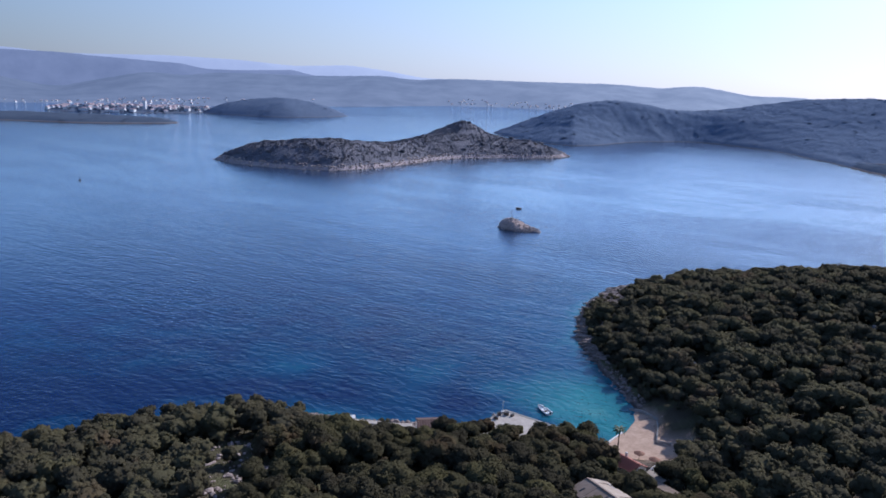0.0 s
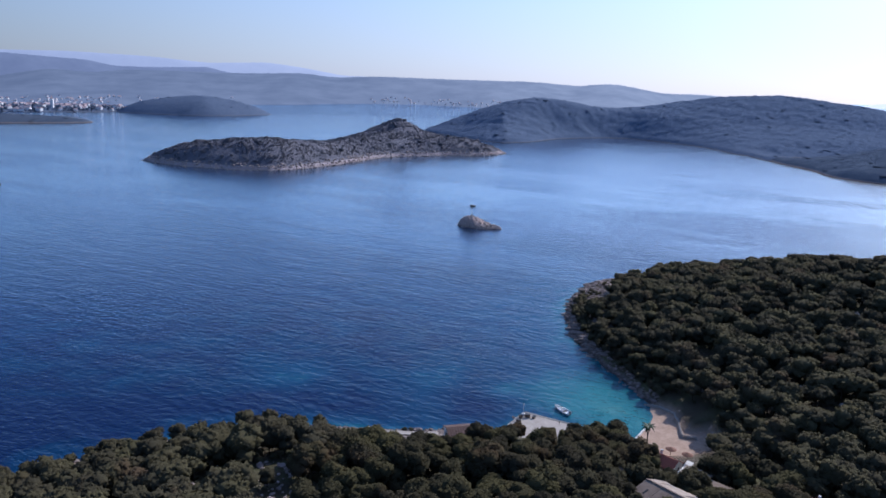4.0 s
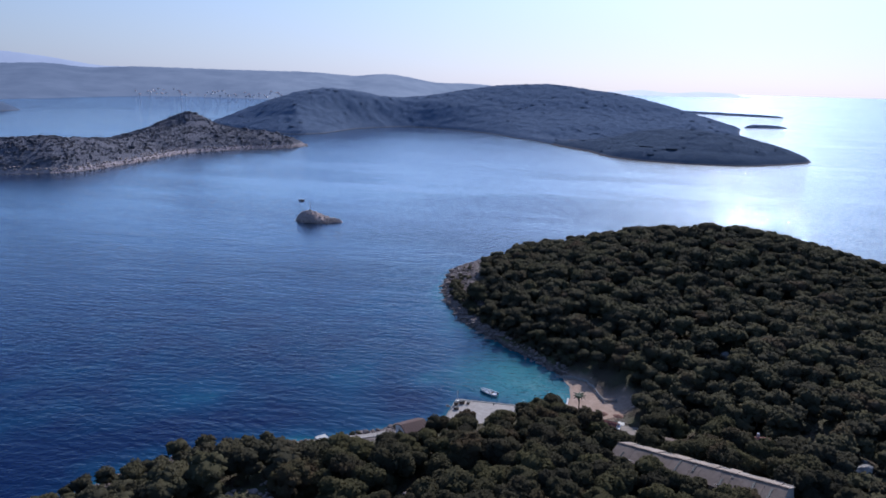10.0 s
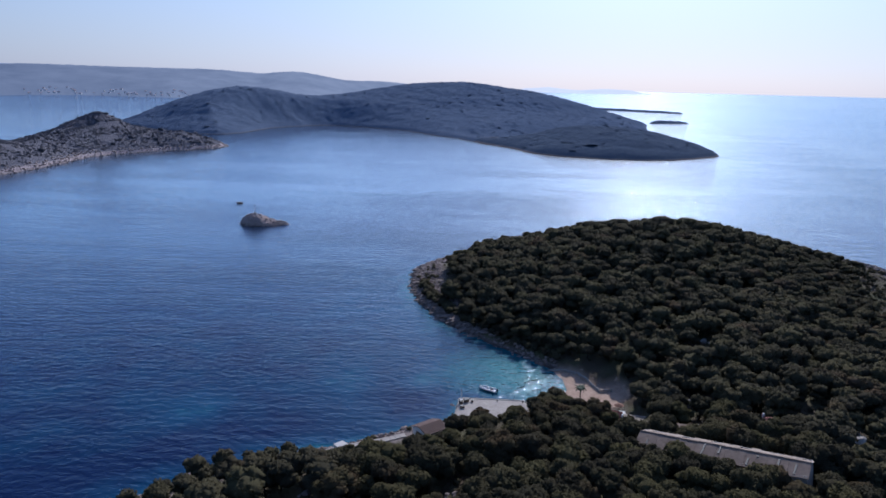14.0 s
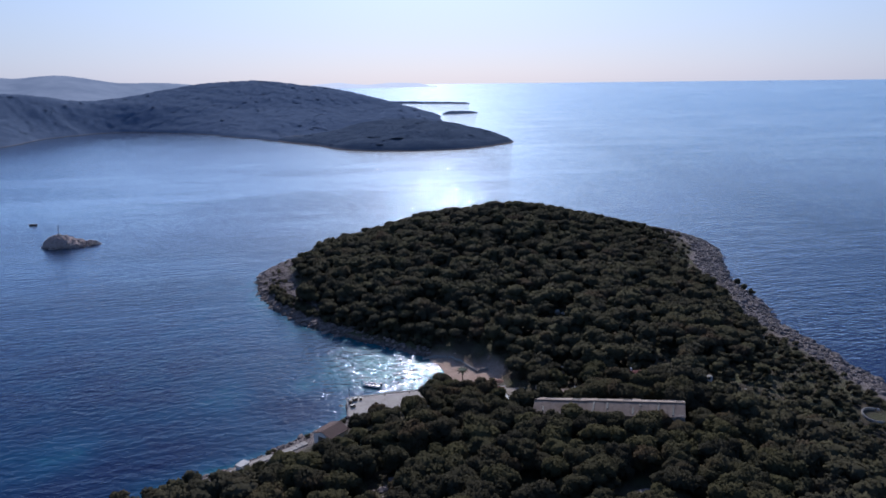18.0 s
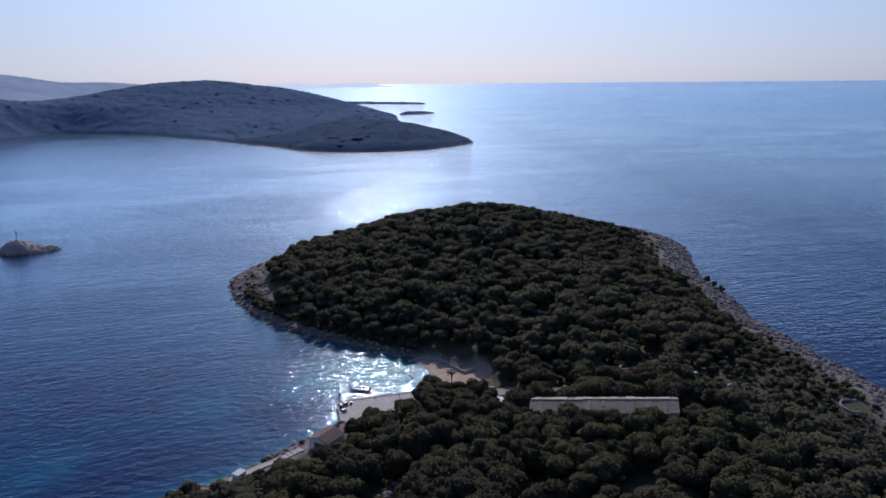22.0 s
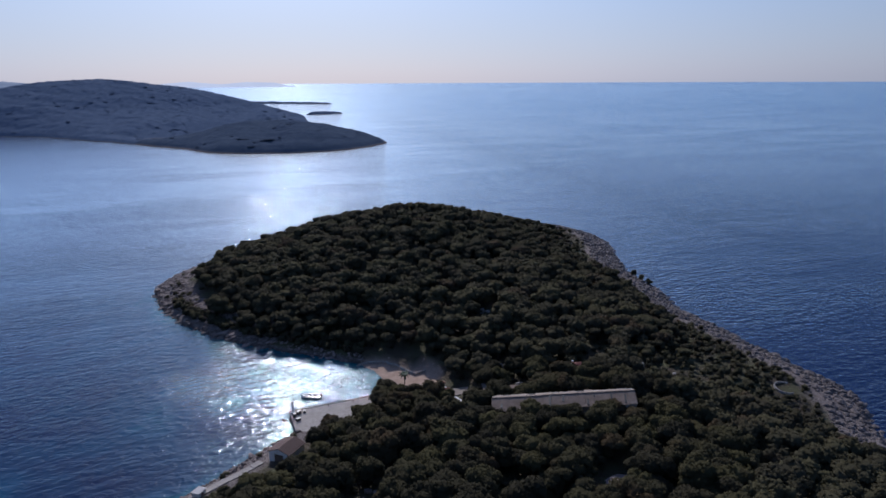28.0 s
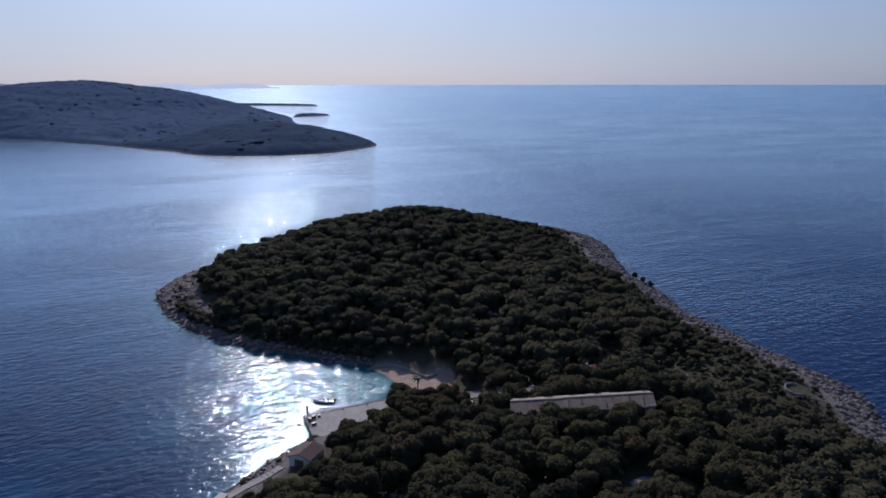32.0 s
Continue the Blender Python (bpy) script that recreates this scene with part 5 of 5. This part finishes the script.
# quay, with its edge stones, light and winch
quay = part("quay", (slab([(37.2, 228.0, 1.15), (64.0, 209.6, 1.15), (58.6, 204.6, 1.15), (33, 208.5, 1.15), (28.5, 217.5, 1.15)], 4.0), M_concrete))
tagged(quay, "pale concrete quay at the edge of the bay", "quay")
for k in range(26):
    t = (k + 0.5) / 26
    part("edge_stone", (boxed((-0.6, -0.3, -0.35), (0.6, 0.3, 0.12), 0.04), M_wall), quay, where=pose(37.0 + (63.6 - 37.0) * t, 227.6 + (209.4 - 227.6) * t, 1.15, 0, 0, -34.4))
for k in range(10):
    t = (k + 0.5) / 10
    part("edge_stone", (boxed((-0.6, -0.3, -0.35), (0.6, 0.3, 0.12), 0.04), M_wall), quay, where=pose(36.8 + (28.8 - 36.8) * t, 227.4 + (217.4 - 227.4) * t, 1.15, 0, 0, 51.3))
quay_light = thing("harbour_light", pose(36.2, 225.6, 1.15), "slim white harbour light post at the quay's head", "light post")
part("base", (boxed((-0.5, -0.5, 0), (0.5, 0.5, 0.6), 0.05), M_white), quay_light)
part("post", (tube([(0, 0, 0.6), (0, 0, 3.2)], [0.12, 0.09], 10), M_white), quay_light)
part("lantern", (tube([(0, 0, 3.2), (0, 0, 3.35), (0, 0, 3.7), (0, 0, 3.85)], [0.22, 0.22, 0.2, 0.05], 10), M_metal), quay_light)
for k, (x, y, w, d, h) in enumerate(((37.2, 224.3, 1.4, 0.9, 0.9), (35.0, 223.8, 0.8, 0.8, 1.1), (38.9, 223.6, 1.1, 0.7, 0.6), (34.0, 221.5, 0.9, 1.3, 0.7))):
    crate = thing("crate", pose(x, y, 1.15, 0, 0, 25 * k), "dark weathered crate on the quay", "crate", "crates on the quay")
    part("body", (boxed((-w / 2, -d / 2, 0), (w / 2, d / 2, h), 0.03), M_timber), crate)
    part("lid", (boxed((-w / 2 - 0.03, -d / 2 - 0.03, h), (w / 2 + 0.03, d / 2 + 0.03, h + 0.06), 0.01), M_dark), crate)
for k in range(4):
    t = 0.12 + 0.24 * k
    bollard = thing("bollard", pose(36.2 + 26.4 * t, 226.6 - 18.0 * t, 1.15), "rusty iron mooring bollard", "bollard", "bollards along the quay")
    part("post", (tube([(0, 0, 0), (0, 0, 0.4)], [0.14, 0.12], 8), M_dark), bollard)
    part("cap", (tube([(0, 0, 0.4), (0, 0, 0.5), (0, 0, 0.56)], [0.2, 0.2, 0.1], 8), M_dark), bollard)


# ---- boats ----
def boat(where, length, label, paint):
    ob = thing("motorboat", where, label, "boat")
    bm = bmesh.new()
    rings = []
    for t in (0, 0.2, 0.45, 0.7, 0.88, 1.0):
        w = length * 0.19 * (1 - max(0, t - 0.4) ** 2 * 2.6) if t < 1 else 0.05
        x = (t - 0.5) * length
        rise = 0.25 * t * t
        rings.append([bm.verts.new((x, y * w, z)) for y, z in ((-1, 0.62 + rise), (-0.78, 0.05 + rise * 0.7), (0, -0.25 + rise * 0.8), (0.78, 0.05 + rise * 0.7), (1, 0.62 + rise))])
    for a, b in zip(rings, rings[1:]):
        for k in range(4):
            bm.faces.new((a[k], a[k + 1], b[k + 1], b[k]))
    bm.faces.new(rings[0][::-1])
    inner = [[bm.verts.new((v.co.x * 0.97, v.co.y * 0.86, 0.62 if i in (0, 2) else 0.28)) for i, v in ((0, r[0]), (1, r[0]), (1, r[4]), (2, r[4]))] for r in rings]
    for r, n in zip(rings, inner):
        n[0].co.z, n[3].co.z = r[0].co.z, r[4].co.z
    for i in range(len(rings) - 1):
        a, b, c, d = rings[i], rings[i + 1], inner[i], inner[i + 1]
        bm.faces.new((a[0], b[0], d[0], c[0]))
        bm.faces.new((c[3], d[3], b[4], a[4]))
        for k in range(3):
            bm.faces.new((c[k], d[k], d[k + 1], c[k + 1]))
    bmesh.ops.recalc_face_normals(bm, faces=bm.faces)
    part("hull", (bm, paint), ob)
    part("console", (boxed((-0.4, -0.35, 0.28), (0.15, 0.35, 1.15), 0.06), paint), ob)
    part("windscreen", (slab([(0.12, -0.33, 1.15), (0.12, 0.33, 1.15), (-0.02, 0.28, 1.5), (-0.02, -0.28, 1.5)], 0.03), M_dark), ob)
    part("seat", (boxed((-1.5, -0.7, 0.28), (-1.1, 0.7, 0.62), 0.05), M_timber), ob)
    part("outboard", (boxed((-length / 2 - 0.5, -0.2, 0.35), (-length / 2 - 0.02, 0.2, 1.15), 0.08), M_dark), ob, "dark outboard motor")
    for side in (-1, 1):
        part("rail", (tube([(length * 0.12, side * length * 0.165, 0.75), (length * 0.3, side * length * 0.13, 0.95), (length * 0.46, side * 0.12, 1.1)], [0.02, 0.02, 0.02], 5), M_metal), ob)
    return ob


boat(pose(49.2, 230.3, 0.12, 0, 0, 118.0), 6.3, "white open motorboat moored beside the quay", M_hull)
boat(pose(73.0, 611.0, 0.12, 0, 0, 160.0), 4.6, "small dark wooden boat out past the rock islet", M_timber)

buoy = thing("buoy", pose(-338.0, 694.0, -0.3), "dark mooring buoy with a short staff", "buoy")
part("float", (tube([(0, 0, 0), (0, 0, 0.5), (0, 0, 1.0), (0, 0, 1.4)], [0.5, 1.1, 0.9, 0.3], 12), M_dark), buoy)
part("staff", (tube([(0, 0, 1.4), (0, 0, 3.0)], [0.08, 0.06], 6), M_dark), buoy)
part("topmark", (tube([(0, 0, 2.8), (0, 0, 3.1), (0, 0, 3.4)], [0.06, 0.4, 0.06], 8), M_dark), buoy)

# ---- beach ----
wall = thing("beach_wall", pose(0, 0, 0), "low pale stone wall stepping across the beach", "wall")
line = [(76.5, 233.5), (80.3, 230.2), (82.6, 225.5), (81.3, 219.5), (79.4, 213.8), (78.6, 210.6), (82.4, 208.6)]
g = np.random.default_rng(5)
stone = mesh_of("stone", *lump(700, BALL0, (0, 0, 0), (0.42, 0.28, 0.24), 0.3), M_wall, False)
for a, b in zip(line, line[1:]):
    n = int(math.hypot(b[0] - a[0], b[1] - a[1]) / 0.6)
    for k in range(n):
        t = k / n
        x, y = a[0] + (b[0] - a[0]) * t, a[1] + (b[1] - a[1]) * t
        for course in range(3):
            part("stone", stone, wall, where=pose(x + g.uniform(-0.1, 0.1), y + g.uniform(-0.1, 0.1), ground_z(x, y) + 0.12 + 0.34 * course, g.uniform(-15, 15), g.uniform(-15, 15), math.degrees(math.atan2(b[1] - a[1], b[0] - a[0])) + g.uniform(-12, 12)))

# added white blocks that stand in for the bright glint at the waterline
glint_line = thing("waterline_glint", pose(0, 0, 0), "low white blocks standing in for the glint along the beach's waterline", "kerb")
for k in range(9):
    x, y = 57.5 + 1.55 * k, 201.5 + 1.95 * k
    part("kerb_stone", (boxed((-1.2, -0.22, -0.5), (1.2, 0.22, 0.42), 0.04), M_white), glint_line, where=on_ground(x, y, 51.5))

palm = thing("palm_tree", on_ground(66.6, 206.6), "tall fan palm standing on the beach", "palm")
part("trunk", (tube([(0, 0, -0.4), (0.1, 0, 2), (0.15, 0.1, 4.2), (0.1, 0.15, 6.3)], [0.26, 0.2, 0.17, 0.2], 9), M_bark), palm)
for k in range(22):
    a, droop = k * 2.4, 0.15 + 0.85 * (k / 22)
    bm = bmesh.new()
    pts = []
    for s in range(5):
        t = s / 4
        r = 0.15 + 1.7 * t
        z = 6.4 + 0.9 * t * (1 - droop) - 1.5 * droop * t * t
        w = 0.34 * math.sin(math.pi * min(1, 0.15 + 0.8 * t))
        pts.append([(r * math.cos(a) + e * w * math.sin(a), r * math.sin(a) - e * w * math.cos(a), z - abs(e) * 0.12) for e in (-1, 0, 1)])
    vs = [[bm.verts.new(Vector(p) + Vector((0.1, 0.15, 0))) for p in row] for row in pts]
    for p, q in zip(vs, vs[1:]):
        for i in range(2):
            bm.faces.new((p[i], p[i + 1], q[i + 1], q[i]))
    part("frond", (bm, M_palm), palm)

beacon = thing("beacon", pose(60.6, 525.4, float(rock_isle_height([60.6], [525.4])[0]) - 0.2), "slim metal beacon mast on the rock islet", "beacon")
part("plinth", (boxed((-0.7, -0.7, 0), (0.7, 0.7, 1.0), 0.05), M_concrete), beacon)
part("mast", (tube([(0, 0, 1.0), (0, 0, 5.4)], [0.2, 0.15], 8), M_metal), beacon)
part("lantern", (tube([(0, 0, 5.4), (0, 0, 5.5), (0, 0, 6.0), (0, 0, 6.3)], [0.34, 0.34, 0.3, 0.05], 10), M_dark), beacon)

# ---- pale outcrops showing between the pines ----
outcrop_meshes = [mesh_of("rock", *lump(800 + k, BALL1, (0, 0, 0), (1.0, 0.7, 0.5), 0.4), M_wall, False) for k in range(3)]
for k, (x, y) in enumerate(SPECKS):
    s = 0.9 + 0.5 * (k % 3)
    rock = new("rock", outcrop_meshes[k % 3])
    rock.matrix_basis = on_ground(x, y, 50 * k, 0.7) @ Matrix.Diagonal((s * 1.5, s, s * 1.7, 1))
    tagged(rock, "bright limestone block in a gap between the pines", "rock", "blocks in the wood")
# the second bush is added in place of a sunlit yellowish patch of ground
for x, y, s in ((71.5, 138.5, 2.2), (28.5, 185.5, 1.7)):
    v, f = crown(990 + int(x), 4, 90, 0.14)
    bush = new("broom_bush", mesh_of("broom_bush", v * np.array([s, s, s * 0.8], np.float32), f, M_broom, True))
    bush.matrix_basis = on_ground(x, y, 0, s * 0.5)
    tagged(bush, "bright yellow-green bush, one standing in for a sunlit patch", "bush", "broom bushes")
ring = thing("stone_wall", pose(0, 0, 0), "low curved dry-stone wall near the open shore", "wall")
for k in range(26):
    a = radians(20 + 8.5 * k)
    x, y = 117.5 + 4.2 * math.cos(a), 103.0 + 3.0 * math.sin(a)
    for course in range(2):
        part("stone", stone, ring, where=pose(x, y, ground_z(x, y) + 0.15 + 0.36 * course, 10 * (k % 3), 8, math.degrees(a) + 90))
shore_path = thing("path", pose(0, 0, 0), "pale concrete path along the rocks to the boathouse", "path")
line = [(-14, 213.2), (-8, 213.6), (-2, 213.0), (4, 212.2), (9.5, 211.5)]
for a, b in zip(line, line[1:]):
    n = 4
    for k in range(n):
        x, y = a[0] + (b[0] - a[0]) * (k + 0.5) / n, a[1] + (b[1] - a[1]) * (k + 0.5) / n
        part("paving_slab", (boxed((-0.78, -1.0, -0.6), (0.78, 1.0, 0), 0.03), M_concrete), shore_path, where=pose(x, y, ground_z(x, y) + 0.45, 0, 0, math.degrees(math.atan2(b[1] - a[1], b[0] - a[0]))))
for k in range(70):
    for _ in range(40):
        x, y = g.uniform(-70, 300), g.uniform(100, 370)
        if coast_distance([x], [y])[0] > 12 and inland([x], [y], SAND)[0] < -4:
            break
    s = g.uniform(0.5, 1.3)
    rock = new("rock", outcrop_meshes[k % 3])
    rock.matrix_basis = on_ground(x, y, g.uniform(0, 360), 0.15) @ Matrix.Diagonal((s, s, s, 1))
    tagged(rock, "pale limestone outcrop on the wooded slope", "rock", "outcrops in the wood")

# ---- the town across the water ----
def town_house(w, d, h):
    top = h + w * 0.28
    wall_me, roof_me = bpy.data.meshes.new("wall"), bpy.data.meshes.new("roof")
    bm = boxed((-w / 2, -d / 2, -3), (w / 2, d / 2, h))
    bm.to_mesh(wall_me)
    bm.free()
    wall_me.materials.append(M_townwall)
    bm = bmesh.new()
    rows = [[bm.verts.new((x, y, z)) for x, z in ((-w / 2 - 0.4, h - 0.1), (0, top), (w / 2 + 0.4, h - 0.1))] for y in (-d / 2 - 0.3, d / 2 + 0.3)]
    for k in range(2):
        bm.faces.new((rows[0][k], rows[0][k + 1], rows[1][k + 1], rows[1][k]))
    bm.faces.new(rows[0][::-1])
    bm.faces.new(rows[1])
    bm.faces.new((rows[0][0], rows[1][0], rows[1][2], rows[0][2]))
    bmesh.ops.recalc_face_normals(bm, faces=bm.faces)
    bm.to_mesh(roof_me)
    bm.free()
    roof_me.materials.append(M_townroof)
    return wall_me, roof_me


TOWN_MESHES = [town_house(w, d, h) for w, d, h in ((9, 12, 5), (8, 10, 4), (11, 15, 6), (10, 11, 7), (14, 10, 5))]
g = np.random.default_rng(9)
TOWN = rounded([(-1160, 2075), (-1000, 2040), (-850, 2110), (-735, 2235), (-700, 2320), (-800, 2400), (-1000, 2330), (-1200, 2230)], 4)
TOWN_GROUND = low_isle(TOWN, 14, 90)
tagged(island("island_town", TOWN, 10.0, TOWN_GROUND, M_farground, "low promontory under the town"), category="ground")


count = 0
while count < 150:
    x, y = g.uniform(-1190, -700), g.uniform(2040, 2390)
    if inland([x], [y], TOWN)[0] < 6:
        continue
    k = int(g.integers(0, 5))
    ob = thing("town_house", pose(x, y, float(TOWN_GROUND([x], [y])[0]), 0, 0, g.uniform(0, 180)), "white town house with a red tiled roof", "house", "houses of the far town")
    part("wall", TOWN_MESHES[k][0], ob)
    part("roof", TOWN_MESHES[k][1], ob)
    count += 1
ux, uy = g.uniform(-1190, -700, 900), g.uniform(2040, 2390, 900)
keep = inland(ux, uy, TOWN) > 5
ux, uy = ux[keep], uy[keep]
us = g.uniform(2.0, 4.2, len(ux))
v, f = spread(FAR_LUMPS, np.stack([ux, uy, TOWN_GROUND(ux, uy) + 1.0], -1), g.uniform(0, 6.28, len(ux)), np.stack([us, us, us * 1.1], -1), g.integers(0, 5, len(ux)))
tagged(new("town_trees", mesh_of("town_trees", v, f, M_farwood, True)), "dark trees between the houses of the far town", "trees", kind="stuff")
church = thing("church_tower", pose(-905, 2150, float(TOWN_GROUND([-905], [2150])[0])), "pale stone church tower above the town", "church")
part("tower", (boxed((-3.5, -3.5, -5), (3.5, 3.5, 24), 0.1), M_townwall), church)
part("spire", (tube([(0, 0, 24), (0, 0, 34)], [4.2, 0.2], 4), M_townroof), church)
for k in range(148):
    az = g.uniform(0.5, 11.5) if k < 60 else g.uniform(-32, -10) if k > 115 else g.normal(-21, 3.5)
    t = 0.03 + 0.11 * g.random() ** 1.6
    x, y, z = (float(c) for c in coast_slope(np.array(az), np.array(t)))
    s = 0.75
    ob = thing("town_house", pose(x, y, z, 0, 0, g.uniform(0, 180)) @ Matrix.Diagonal((s, s, s, 1)), "pale house on the far shore", "house", "houses along the far shore")
    part("wall", TOWN_MESHES[k % 5][0], ob)
    part("roof", TOWN_MESHES[k % 5][1], ob)
